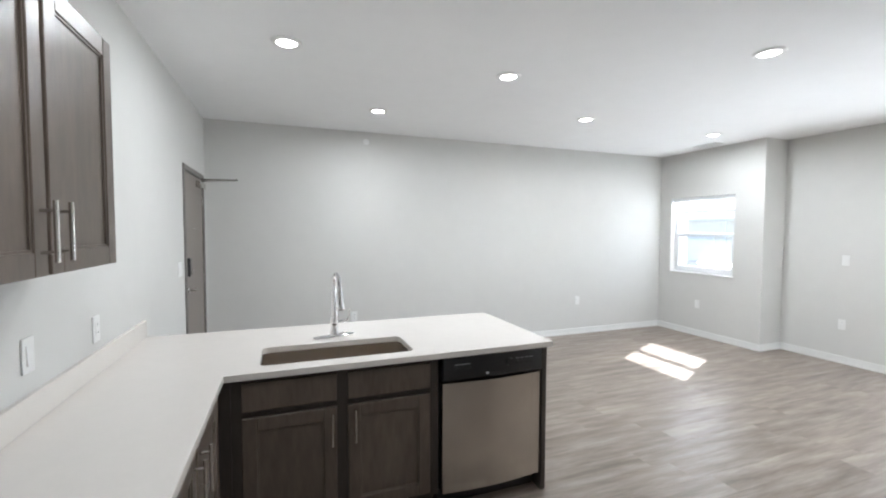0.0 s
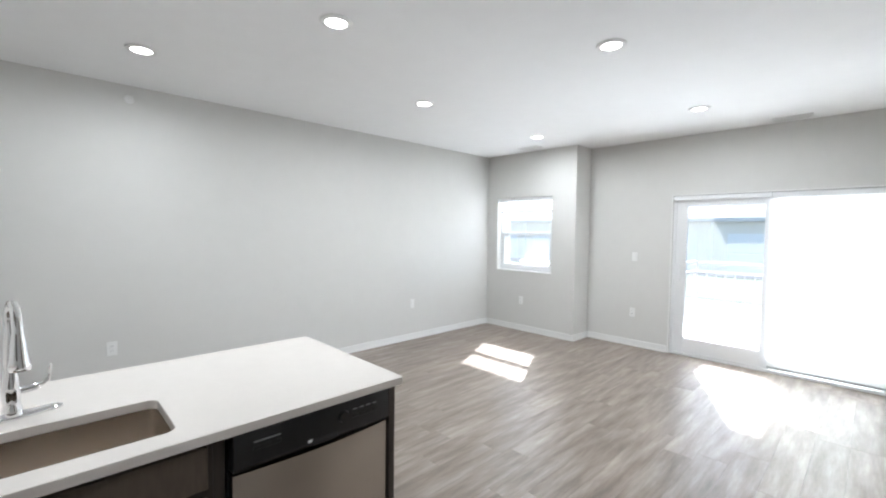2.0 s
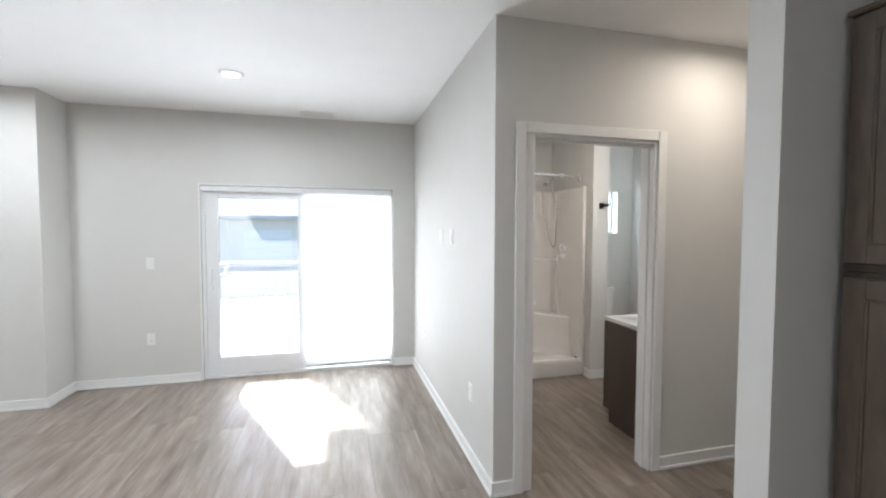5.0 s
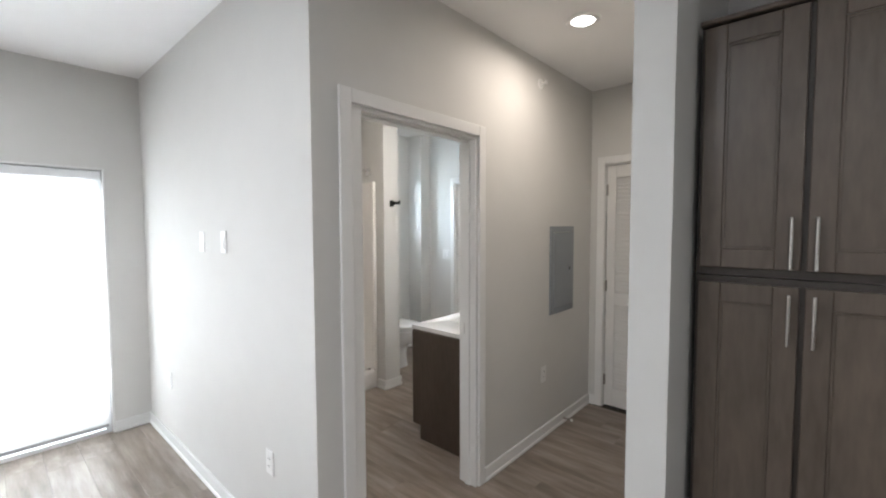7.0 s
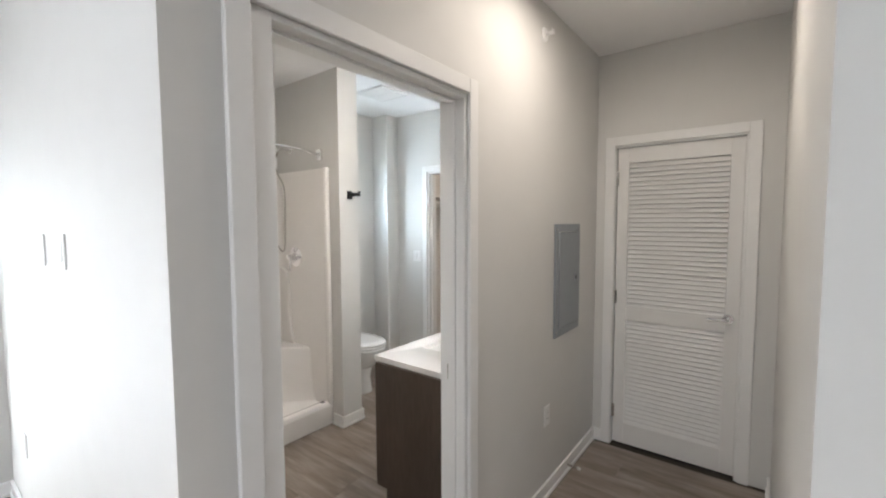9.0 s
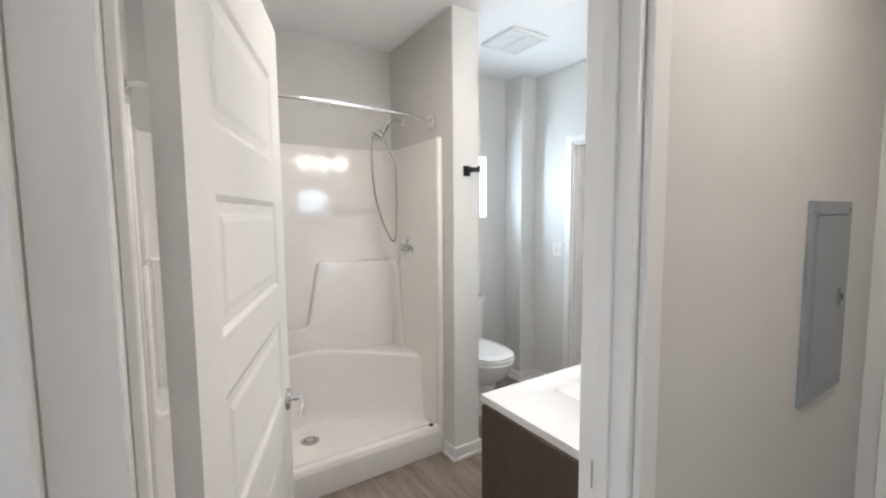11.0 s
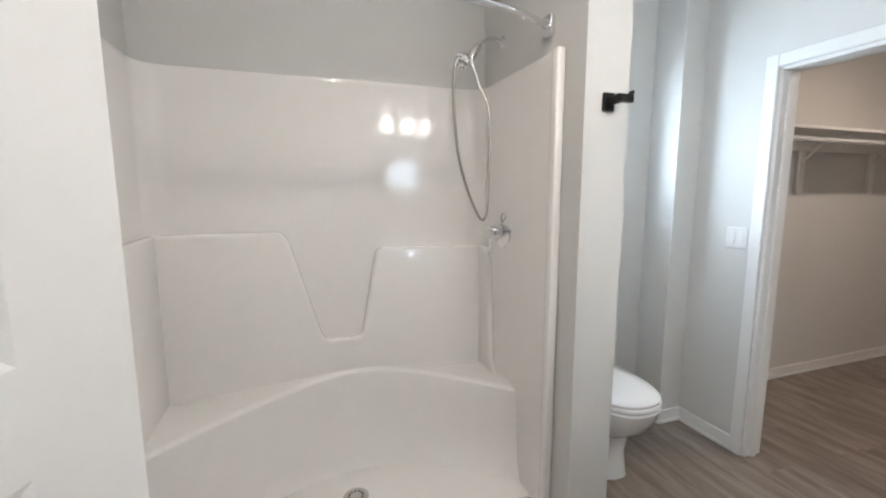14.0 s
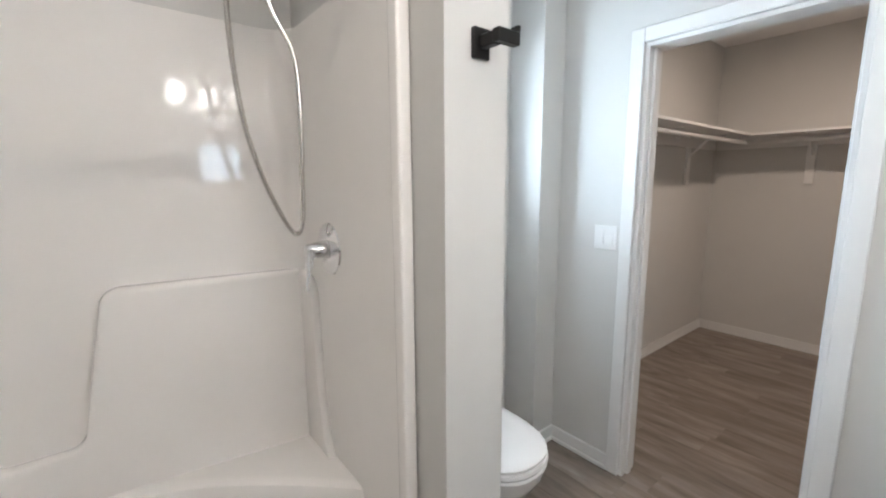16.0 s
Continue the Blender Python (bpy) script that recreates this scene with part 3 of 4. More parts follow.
part("spray_head", tube([(0, -0.091, 0.285), (0, -0.093, 0.26), (0, -0.097, 0.21), (0, -0.099, 0.185), (0, -0.10, 0.172)], [0.015, 0.018, 0.023, 0.028, 0.024], 18), CHROME, fau, "pull-down spray head", True)
part("lever", tube(smoothed([(0.02, 0, 0.085), (0.06, -0.005, 0.088), (0.085, -0.01, 0.105), (0.092, -0.012, 0.155)]), [0.012] * 9 + [0.008] * 8 + [0.005] * 8, 12), CHROME, fau, "curved chrome lever", True)
tagged(fau, "polished chrome pull-down kitchen faucet on a deck plate", "faucet")

# wall cabinets on the west wall
UZ0, UZ1, UF = 1.39, 2.15, -0.655
for _a, _b in ((1.09, 2.0), (0.175, 1.085)):
    w = _b - _a
    uc = empty("wall_cabinet", (UF, _a, 0), 90)
    part("body", one(0, w, 0.0, 0.203, UZ0 + 0.012, UZ1 - 0.005), CABD, uc)
    shaker(uc, w / 2 - 0.005, UZ1 - UZ0, 0.003, UZ0, (w / 2 - 0.035, UZ0 + 0.035, UZ0 + 0.19))
    shaker(uc, w / 2 - 0.02, UZ1 - UZ0, w / 2 + 0.016, UZ0, (w / 2 + 0.045, UZ0 + 0.035, UZ0 + 0.19))
    tagged(uc, "grey-brown stained wall cabinet with two shaker doors", "cabinet", "wall cabinets over the counter")

# pantry cabinet facing north: local -y must become +y, so turned by 180
pan = empty("pantry_cabinet", (2.305, -0.345, 0), 180)
part("body", boxes([(0.0, 0.60, 0, 0.58, 0.1, 1.366), (0.0, 0.60, 0, 0.58, 1.368, 2.185)], 0.001), CABD, pan)
part("toe_kick", one(0, 0.60, 0.07, 0.085, 0, 0.1), CABD, pan)
for _x, _hx in ((0.012, 0.252), (0.288, 0.310)):
    shaker(pan, 0.262, 0.782, _x, 1.395, (_hx, 1.40, 1.555))
    shaker(pan, 0.262, 1.225, _x, 0.12, (_hx, 1.17, 1.325))
part("crown", one(-0.002, 0.60, -0.03, 0.02, 2.185, 2.203, bev=0.004), CAB, pan)
tagged(pan, "tall grey-brown stained pantry cabinet with four doors", "cabinet")

# ---- doors ----


def hinge(parent, x, y, z, rz=0):
    e = part("hinge", one(x - 0.016, x + 0.016, y - 0.002, y + 0.002, z - 0.045, z + 0.045, bev=0.001), NICKEL, parent, "satin nickel hinge")
    part("knuckle", tube([(x, y, z - 0.045), (x, y, z + 0.045)], 0.006), NICKEL, e)


def lever(parent, x, y, z, side, reach):
    """A square-ended door lever: rose on the face y, grip running along x by reach."""
    r = part("handle_rose", lathe([(0.0, side * 0.012), (0.026, side * 0.012), (0.031, side * 0.004), (0.031, 0.0)], (x, y, z), "y"), CHROME, parent, "chrome lever handle rose", True)
    part("lever", tube(smoothed([(x, y + side * 0.01, z), (x, y + side * 0.05, z), (x + reach * 0.25, y + side * 0.056, z), (x + reach, y + side * 0.052, z - 0.004)]), 0.0085, 12), CHROME, r, "chrome lever", True)


# bathroom door: moulded leaf standing open; local x runs from the hinge to the free edge
LW, LH, LT = 0.73, 2.01, 0.035
bdoor = empty("bathroom_door", (3.600, 0.176, 0.012), -20.5)


def panel_door_mesh(w, h, t, panels, margin):
    bm = bmesh.new()
    zs = [0.0] + [v for a, hh in panels for v in (a, a + hh)] + [h]
    rows = [(0, margin, -t, 0, 0, h), (w - margin, w, -t, 0, 0, h)]
    for k in range(0, len(zs), 2):
        rows.append((margin, w - margin, -t, 0, zs[k], zs[k + 1]))
    for r in rows:
        box(bm, *r)
    bmesh.ops.remove_doubles(bm, verts=bm.verts, dist=0.0001)
    return bm


PANELS = [(0.325, 0.225), (0.652, 0.225), (0.980, 0.225), (1.300, 0.225), (1.630, 0.225)]
leaf = part("leaf", panel_door_mesh(LW, LH, LT, PANELS, 0.115), DOORW, bdoor)
for _z, _hh in PANELS:
    # bevelled moulding that falls from the rails to the recessed field, on both faces
    for _s in (0, 1):
        y0, y1 = ((-LT, -LT + 0.005) if _s == 0 else (0.0, -0.005))
        rings = []
        for inset, y in ((0.0, y0), (0.012, y1), (0.03, y1), (0.045, y1 + (y0 - y1) * 0.45)):
            a, b, c, d = 0.115 + inset, LW - 0.115 - inset, _z + inset, _z + _hh - inset
            rings.append([(a, y, c), (b, y, c), (b, y, d), (a, y, d)])
        bm = loft(rings, False)
        bm.faces.new([v for v in bm.verts][-4:])
        bmesh.ops.recalc_face_normals(bm, faces=bm.faces)
        part("panel", bm, DOORW, leaf)
for _z in (0.22, 1.0, 1.80):
    hinge(bdoor, 0.0, -0.004, _z)
part("latch_plate", one(LW - 0.0005, LW + 0.001, -0.030, -0.006, 0.925, 0.985), NICKEL, bdoor)
lever(bdoor, LW - 0.065, -LT, 0.955, -1, -0.11)
lever(bdoor, LW - 0.065, 0.0, 0.955, 1, -0.11)
tagged(bdoor, "white moulded panel bathroom door standing open", "door", kind="structure")

# louvred utility door
ldoor = empty("louvered_door", (2.615, -2.215, 0.012))
LDW = 0.70
part("stiles_and_rails", boxes([(0, 0.07, -0.035, 0, 0, 2.02), (LDW - 0.07, LDW, -0.035, 0, 0, 2.02), (0.07, LDW - 0.07, -0.035, 0, 0, 0.145), (0.07, LDW - 0.07, -0.035, 0, 0.865, 0.965), (0.07, LDW - 0.07, -0.035, 0, 1.92, 2.02)], 0.002), DOORW, ldoor)
_sl = bmesh.new()
box(_sl, 0.0, LDW - 0.14, -0.023, 0.023, -0.0035, 0.0035, 0.0015)
bmesh.ops.rotate(_sl, verts=_sl.verts, cent=(0, 0, 0), matrix=Matrix.Rotation(math.radians(-55), 3, "X"))
_first = None
_z = 0.163
while _z < 1.915:
    if not (0.88 < _z < 0.95):
        if _first is None:
            _first = part("slat", _sl, DOORW, ldoor)
            _o = _first
        else:
            _o = new("slat", _first.data)
            _o.parent = ldoor
        _o.location = (0.07, -0.0175, _z)
    _z += 0.0300
for _z in (0.22, 1.02, 1.82):
    hinge(ldoor, LDW + 0.006, 0.004, _z)
lever(ldoor, 0.055, 0.0, 0.95, 1, 0.10)
tagged(ldoor, "white louvered utility closet door, closed", "door", kind="structure")
tagged(link("door_frame_utility", boxes([(2.60, 2.613, -2.31, -2.19, 0, 2.045), (3.322, 3.325, -2.31, -2.19, 0, 2.045), (2.613, 3.322, -2.31, -2.19, 2.035, 2.045)]), TRIM), "white painted utility door jamb", "door frame", kind="structure")
structure("wall_utility_back", [(2.44, XB, -2.60, -2.50, 0, C)], WALL, "plain wall behind the utility door")

# entry door on the west wall: faces +x
edoor = empty("entry_door", (XW - 0.003, 4.235, 0.012), 90)
part("leaf", one(0, 0.80, 0, 0.045, 0, 1.99, bev=0.002), ENTRY, edoor)
lk = part("electronic_lock", one(0.045, 0.115, -0.028, 0, 1.09, 1.25, bev=0.008, seg=2), BLACKP, edoor, "black electronic deadbolt")
part("thumb_turn", one(0.074, 0.086, -0.046, -0.028, 1.115, 1.15, bev=0.003), NICKEL, lk)
_r = part("handle_rose", lathe([(0.0, -0.012), (0.027, -0.012), (0.03, 0.0)], (0.08, 0, 0.97), "y"), NICKEL, edoor, "", True)
part("lever", tube(smoothed([(0.08, -0.01, 0.97), (0.08, -0.05, 0.97), (0.11, -0.056, 0.972), (0.20, -0.052, 0.968)]), 0.009, 12), NICKEL, _r, "", True)
part("peephole", lathe([(0.0, -0.004), (0.009, -0.004), (0.011, 0.0)], (0.40, 0, 1.50), "y"), NICKEL, edoor, "", True)
cl = part("door_closer", one(0.50, 0.76, -0.045, 0, 1.895, 1.955, bev=0.006, seg=2), NICKEL, edoor, "silver surface door closer")
part("closer_arm", tube([(0.56, -0.05, 1.96), (0.42, -0.36, 1.965), (0.70, -0.02, 1.99)], 0.009, 8), NICKEL, cl, "", True)
for _z in (0.22, 1.0, 1.78):
    hinge(edoor, 0.806, -0.004, _z)
tagged(edoor, "taupe painted steel entry door with closer, closed", "door", kind="structure")
tagged(link("door_frame_entry", boxes([(XW - 0.12, XW + 0.012, 4.185, 4.233, 0, 2.055), (XW - 0.12, XW + 0.012, 5.04, 5.088, 0, 2.055), (XW - 0.12, XW + 0.012, 4.233, 5.04, 2.005, 2.055)], 0.002), FRAMEG), "grey painted steel entry door frame", "door frame", kind="structure")
structure("wall_corridor", [(XW - 0.30, XW - 0.2, 3.9, 5.3, 0, C)], WALL, "plain corridor wall behind the entry door")

# ---- windows ----


def pane(name, bm, parent):
    ob = part(name, bm, GLASS, parent)
    ob.visible_shadow = False
    return ob


win = empty("window_1", (5.56, 0, 0))
part("window_frame", boxes([(0, 0.08, 4.022, 4.065, 0.90, 2.0), (0, 0.08, 4.95, 4.993, 0.90, 2.0), (0, 0.08, 4.065, 4.95, 1.955, 2.0), (0, 0.08, 4.065, 4.95, 0.90, 0.945)], 0.003), VINYL, win, "white vinyl frame")
part("sash", boxes([(-0.012, 0.03, 4.066, 4.10, 0.946, 1.47), (-0.012, 0.03, 4.915, 4.949, 0.946, 1.47), (-0.012, 0.03, 4.10, 4.915, 0.946, 0.985), (-0.012, 0.03, 4.10, 4.915, 1.43, 1.47)], 0.003), VINYL, win, "lower white vinyl sash")
part("sash", boxes([(0.034, 0.07, 4.066, 4.095, 1.44, 1.954), (0.034, 0.07, 4.92, 4.949, 1.44, 1.954), (0.034, 0.07, 4.095, 4.92, 1.44, 1.475), (0.034, 0.07, 4.095, 4.92, 1.92, 1.954)], 0.003), VINYL, win, "upper white vinyl sash")
pane("pane", one(0.006, 0.010, 4.10, 4.915, 0.985, 1.43), win)
pane("pane", one(0.050, 0.054, 4.095, 4.92, 1.475, 1.92), win)
part("window_sill", one(-0.095, 0.0, 4.021, 4.994, 0.886, 0.90, bev=0.003), TRIM, win, "white painted sill")
part("reveal_lining", boxes([(-0.084, 0.0, 4.021, 4.027, 0.90, 1.999), (-0.084, 0.0, 4.988, 4.994, 0.90, 1.999), (-0.084, 0.0, 4.027, 4.988, 1.993, 1.999)]), TRIM, win, "white painted window reveal")
tagged(win, "white vinyl double-hung window with sill", "window", kind="structure")


def roller(name, x, y0, y1, ztop, zbot, label):
    e = empty(name, (x, 0, 0))
    fab = bmesh.new()
    box(fab, -0.0006, 0.0006, y0 + 0.012, y1 - 0.012, zbot, ztop - 0.03)
    part("fabric", fab, SHADE, e, "white translucent shade cloth")
    part("hem_bar", one(-0.006, 0.006, y0 + 0.012, y1 - 0.012, zbot - 0.022, zbot, bev=0.002), RAILM, e, "slim grey hem bar")
    part("cassette", one(-0.03, 0.035, y0, y1, ztop - 0.055, ztop, bev=0.006, seg=2), VINYL, e, "white head box")
    tagged(e, label, "roller shade")


roller("roller_shade", 5.525, 4.03, 4.985, 1.992, 1.80, "white roller shade drawn a little way down")

sl = empty("sliding_door", (5.93, 0, 0))
part("frame", boxes([(-0.03, 0.10, 0.692, 0.725, 0, 1.943), (-0.03, 0.10, 2.545, 2.578, 0, 1.943), (-0.03, 0.10, 0.725, 2.545, 1.91, 1.943), (-0.03, 0.10, 0.725, 2.545, 0.0, 0.03)], 0.003), VINYL, sl, "white vinyl outer frame")
act = part("sliding_panel", boxes([(-0.02, 0.022, 2.43, 2.544, 0.032, 1.908), (-0.02, 0.022, 1.59, 1.675, 0.032, 1.908), (-0.02, 0.022, 1.675, 2.43, 0.032, 0.215), (-0.02, 0.022, 1.675, 2.43, 1.82, 1.908)], 0.004), VINYL, sl, "white sliding panel")
pane("pane", one(-0.002, 0.004, 1.675, 2.43, 0.215, 1.82), act)
_p = part("pull_handle", tube(smoothed([(-0.02, 2.49, 0.92), (-0.055, 2.49, 0.94), (-0.055, 2.49, 1.08), (-0.02, 2.49, 1.10)]), 0.009, 10), VINYL, act, "white pull handle", True)
fix = part("fixed_panel", boxes([(0.03, 0.07, 0.726, 0.82, 0.032, 1.908), (0.03, 0.07, 1.59, 1.675, 0.032, 1.908), (0.03, 0.07, 0.82, 1.59, 0.032, 0.215), (0.03, 0.07, 0.82, 1.59, 1.82, 1.908)], 0.004), VINYL, sl, "white fixed panel")
pane("pane", one(0.048, 0.054, 0.82, 1.59, 0.215, 1.82), fix)
tagged(sl, "white vinyl sliding glass door to the balcony", "sliding door", kind="structure")
roller("roller_shade", 5.885, 0.70, 1.615, 1.935, 0.075, "white translucent roller shade lowered over the door")
tagged(link("shade_head_box", one(5.868, 5.915, 1.62, 2.575, 1.885, 1.938, bev=0.006, seg=2), VINYL), "white head box of a raised roller shade", "shade box")
tagged(link("trim_slider", boxes([(XE2 - 0.006, XE2, 0.676, 0.69, 0, 1.96), (XE2 - 0.006, XE2, 2.58, 2.594, 0, 1.96), (XE2 - 0.006, XE2, 0.69, 2.58, 1.945, 1.96)], 0.001), TRIM), "thin white edge trim round the sliding door", "trim", kind="structure")

bw = empty("window_2", (5.98, 0, 0))
part("window_frame", boxes([(0, 0.07, -2.153, -2.115, 1.462, 1.988), (0, 0.07, -1.64, -1.602, 1.462, 1.988), (0, 0.07, -2.115, -1.64, 1.95, 1.988), (0, 0.07, -2.115, -1.64, 1.462, 1.50)], 0.003), VINYL, bw, "white vinyl frame")
pane("pane", one(0.03, 0.034, -2.115, -1.64, 1.50, 1.95), bw)
part("window_sill", one(-0.11, 0.0, -2.154, -1.601, 1.461, 1.472, bev=0.002), TRIM, bw, "white painted sill")
tagged(bw, "small high bathroom window over the toilet", "window", kind="structure")

# ---- bathroom ----
sh = empty("shower_stall", (0, 0, 0))
SXF, SXB, SYL, SYR = 5.105, 5.793, 0.322, -1.203
# back and side walls of the surround with rounded vertical corners
def u_ring(off, z, rad=0.09, n=8):
    """A U in plan, opening west, offset inwards by off."""
    xb, yl, yr = SXB - off, SYL - off, SYR + off
    pts = [(SXF, yl, z)]
    for cx, cy, a0, a1 in ((xb - rad, yl - rad, 90, 0), (xb - rad, yr + rad, 0, -90)):
        for k in range(n + 1):
            if k == 0 and a0 == 0:
                pts.append((xb, cy + 0.05, z))
            a = math.radians(a0 + (a1 - a0) * k / n)
            pts.append((cx + rad * math.cos(a), cy + rad * math.sin(a), z))
    pts.append((SXF, yr, z))
    pts.insert(10, (xb, yl - rad - 0.05, z))
    return pts


def u_shell(z0, z1, thick, rad=0.09):
    rings = []
    for z in (z0, z0 + 0.02, z1 - 0.03, z1 - 0.012, z1 - 0.003, z1):
        inner = u_ring(thick - (0.010 if z == z1 else 0.002 if z == z1 - 0.003 else 0.0), z, rad)
        outer = list(reversed(u_ring(0.001, z, rad)))
        rings.append(inner + outer)
    return loft(rings)


part("surround", u_shell(0.05, 1.955, 0.022), FIBER, sh, "glossy white moulded surround", True)
for _y0, _y1 in ((SYR + 0.001, SYR + 0.036), (SYL - 0.036, SYL - 0.001)):
    part("front_flange", one(SXF - 0.012, SXF + 0.03, _y0, _y1, 0.16, 1.955, bev=0.008, seg=3), FIBER, sh, "rounded edge flange", True)
_arc = [(y, z) for y, z in [(SYL - 0.03, 0.50), (SYL - 0.03, 1.275), (-0.20, 1.275), (-0.232, 1.24), (-0.365, 0.775), (-0.39, 0.755), (-0.525, 0.755), (-0.55, 0.775), (-0.62, 1.165), (-0.65, 1.19), (SYR + 0.03, 1.175), (SYR + 0.03, 0.50)]]
part("backrest", prism(_arc, "x", SXB - 0.068, SXB - 0.012, 0.018, 4), FIBER, sh, "sculpted backrest mouldings", True)


# the mouldings turn the back corners and die out along the side walls
for _y0, _s, _d, _h in ((SYR + 0.018, 1, 0.0, 0.0), (SYL - 0.018, -1, 0.30, 0.095)):
    _ov = [(SXB - 0.03, 0.52), (SXB - 0.03, 1.18 + _h), (SXB - 0.10 - _d, 1.176 + _h), (SXB - 0.155 - _d, 1.145 + _h), (SXB - 0.175 - _d, 1.09 + _h), (SXB - 0.185 - _d, 0.80), (SXB - 0.215 - _d, 0.62), (SXB - 0.26 - _d, 0.52)]
    part("side_moulding", prism(_ov, "y", min(_y0, _y0 + _s * 0.03), max(_y0, _y0 + _s * 0.03), 0.013, 4), FIBER, sh, "", True)


def bench_outline(grow=0.0):
    pts = [(SXB - 0.02, SYL - 0.02)]
    n = 28
    for k in range(n + 1):
        u = k / n
        y = SYL - 0.02 + (SYR - SYL + 0.04) * u
        s = abs(u - 0.56) / (0.56 if u < 0.56 else 0.44)
        depth = 0.10 + (0.42 if u < 0.56 else 0.34) * s ** 2.0
        pts.append((SXB - depth - grow, y))
    pts.append((SXB - 0.02, SYR + 0.02))
    return pts


_rings = []
for _z, _g in ((0.11, 0.085), (0.138, 0.055), (0.22, 0.022), (0.40, 0.006), (0.525, 0.0), (0.543, -0.006), (0.55, -0.020), (0.552, -0.05)):
    _rings.append([(x, y, _z + (0.05 * math.exp(-((y + 0.53) / 0.35) ** 2) if _z > 0.3 else 0)) for x, y in bench_outline(_g)])
part("bench", loft(_rings), FIBER, sh, "curved moulded corner seats", True)
_pan = bmesh.new()
box(_pan, SXF, SXB - 0.02, SYR + 0.02, SYL - 0.02, 0.002, 0.135)
part("pan", _pan, FIBER, sh, "white shower pan")
part("threshold", prism([(SXF - 0.002, 0.001), (SXF - 0.002, 0.145), (SXF + 0.010, 0.172), (SXF + 0.035, 0.180), (SXF + 0.07, 0.172), (SXF + 0.11, 0.138), (SXF + 0.11, 0.001)], "y", SYR + 0.002, SYL - 0.002, 0.004, 2), FIBER, sh, "rounded white threshold", True)
dr = part("drain", lathe([(0.0, 0.005), (0.045, 0.005), (0.055, 0.002), (0.055, 0.0)], (5.455, -0.462, 0.135)), NICKEL, sh, "round nickel drain grate", True)
for _k in range(12):
    _a = _k * math.tau / 12
    part("slot", lathe([(0.0, 0.0012), (0.005, 0.001), (0.005, 0.0)], (5.455 + 0.03 * math.cos(_a), -0.462 + 0.03 * math.sin(_a), 0.1395), "z", 10), DARKSLOT, dr)
part("name_plate", one(SXF + 0.02, SXF + 0.05, SYR + 0.06, SYR + 0.085, 0.177, 0.182, bev=0.001), DARKSLOT, sh, "small dark maker's plate")
tagged(sh, "white one-piece fibreglass shower stall with moulded seats", "shower")

rod = empty("shower_rod", (0, 0, 0))
part("rod", tube(smoothed([(5.20, SYR - 0.001, 2.055), (5.10, -0.95, 2.055), (5.045, -0.46, 2.055), (5.10, 0.03, 2.055), (5.20, YBI, 2.055)], 10), 0.0125), CHROME, rod, "", True)
for _y, _s in ((-1.205, 1), (YBI, -1)):
    part("flange", prism([(5.175, 2.015), (5.225, 2.015), (5.23, 2.03), (5.23, 2.08), (5.225, 2.095), (5.175, 2.095), (5.17, 2.08), (5.17, 2.03)], "y", _y, _y + _s * 0.022, 0.004), CHROME, rod, "", True)
tagged(rod, "curved chrome shower curtain rod", "shower rod")

# shower head, hose and valve on the wing wall
SW = SYR + 0.022
sm = empty("hand_shower", (5.60, -1.205, 2.11))
part("arm", tube(smoothed([(0, 0, 0.02), (0, 0.05, 0.03), (-0.005, 0.10, 0.015), (-0.01, 0.14, -0.03)]), 0.0095, 12), CHROME, sm, "", True)
part("escutcheon", lathe([(0.0, 0.012), (0.012, 0.012), (0.028, 0.003), (0.028, 0.0)], (0, 0, 0.02), "y"), CHROME, sm, "", True)
part("bracket", tube([(-0.01, 0.125, -0.01), (-0.012, 0.15, -0.045), (-0.014, 0.165, -0.07)], [0.016, 0.020, 0.014], 14), NICKEL, sm, "", True)
hd = part("head", lathe([(0.012, -0.05), (0.018, -0.03), (0.042, -0.004), (0.046, 0.006), (0.042, 0.013), (0.0, 0.014)], (0, 0, 0)), CHROME, sm, "round chrome spray head", True)
hd.matrix_local = Matrix.Translation((-0.018, 0.205, -0.085)) @ Matrix.Rotation(math.radians(-125), 4, "X") @ Matrix.Rotation(math.radians(-14), 4, "Y")
for _k in range(9):
    _a = _k * math.tau / 8
    _r = 0.026 if _k < 8 else 0.0
    part("nozzle", lathe([(0.005, 0.013), (0.004, 0.017), (0.0, 0.017)], (_r * math.cos(_a), _r * math.sin(_a), 0), "z", 8), RUBBER, hd)
hose = smoothed([(-0.014, 0.165, -0.07), (0, 0.12, -0.17), (0, 0.07, -0.27), (0, 0.06, -0.42), (0, 0.065, -0.6), (0, 0.07, -0.74), (0, 0.088, -0.795), (0, 0.12, -0.765), (0, 0.172, -0.65), (0, 0.215, -0.5), (-0.005, 0.237, -0.34), (-0.01, 0.243, -0.19), (-0.015, 0.237, -0.10), (-0.017, 0.215, -0.06)], 14)
part("hose", tube(hose, [0.0078 if k % 2 else 0.0066 for k in range(len(hose))], 10), NICKEL, sm, "ribbed steel hose", True)
tagged(sm, "chrome hand shower with a looped metal hose", "shower head")

va = empty("shower_valve", (5.52, SW, 1.27))
part("trim_plate", lathe([(0.0, 0.012), (0.05, 0.010), (0.078, 0.004), (0.080, 0.0)], (0, 0, 0), "y", 40), CHROME, va, "", True)
part("hub", lathe([(0.0, 0.075), (0.018, 0.073), (0.024, 0.05), (0.030, 0.012)], (0, 0, 0), "y"), CHROME, va, "", True)
part("lever", tube(smoothed([(0, 0.055, 0.0), (-0.035, 0.075, -0.012), (-0.06, 0.09, -0.045), (-0.066, 0.10, -0.105)]), [0.013] * 9 + [0.011] * 8 + [0.007] * 8, 12), CHROME, va, "", True)
tagged(va, "chrome single-lever shower valve", "shower valve")


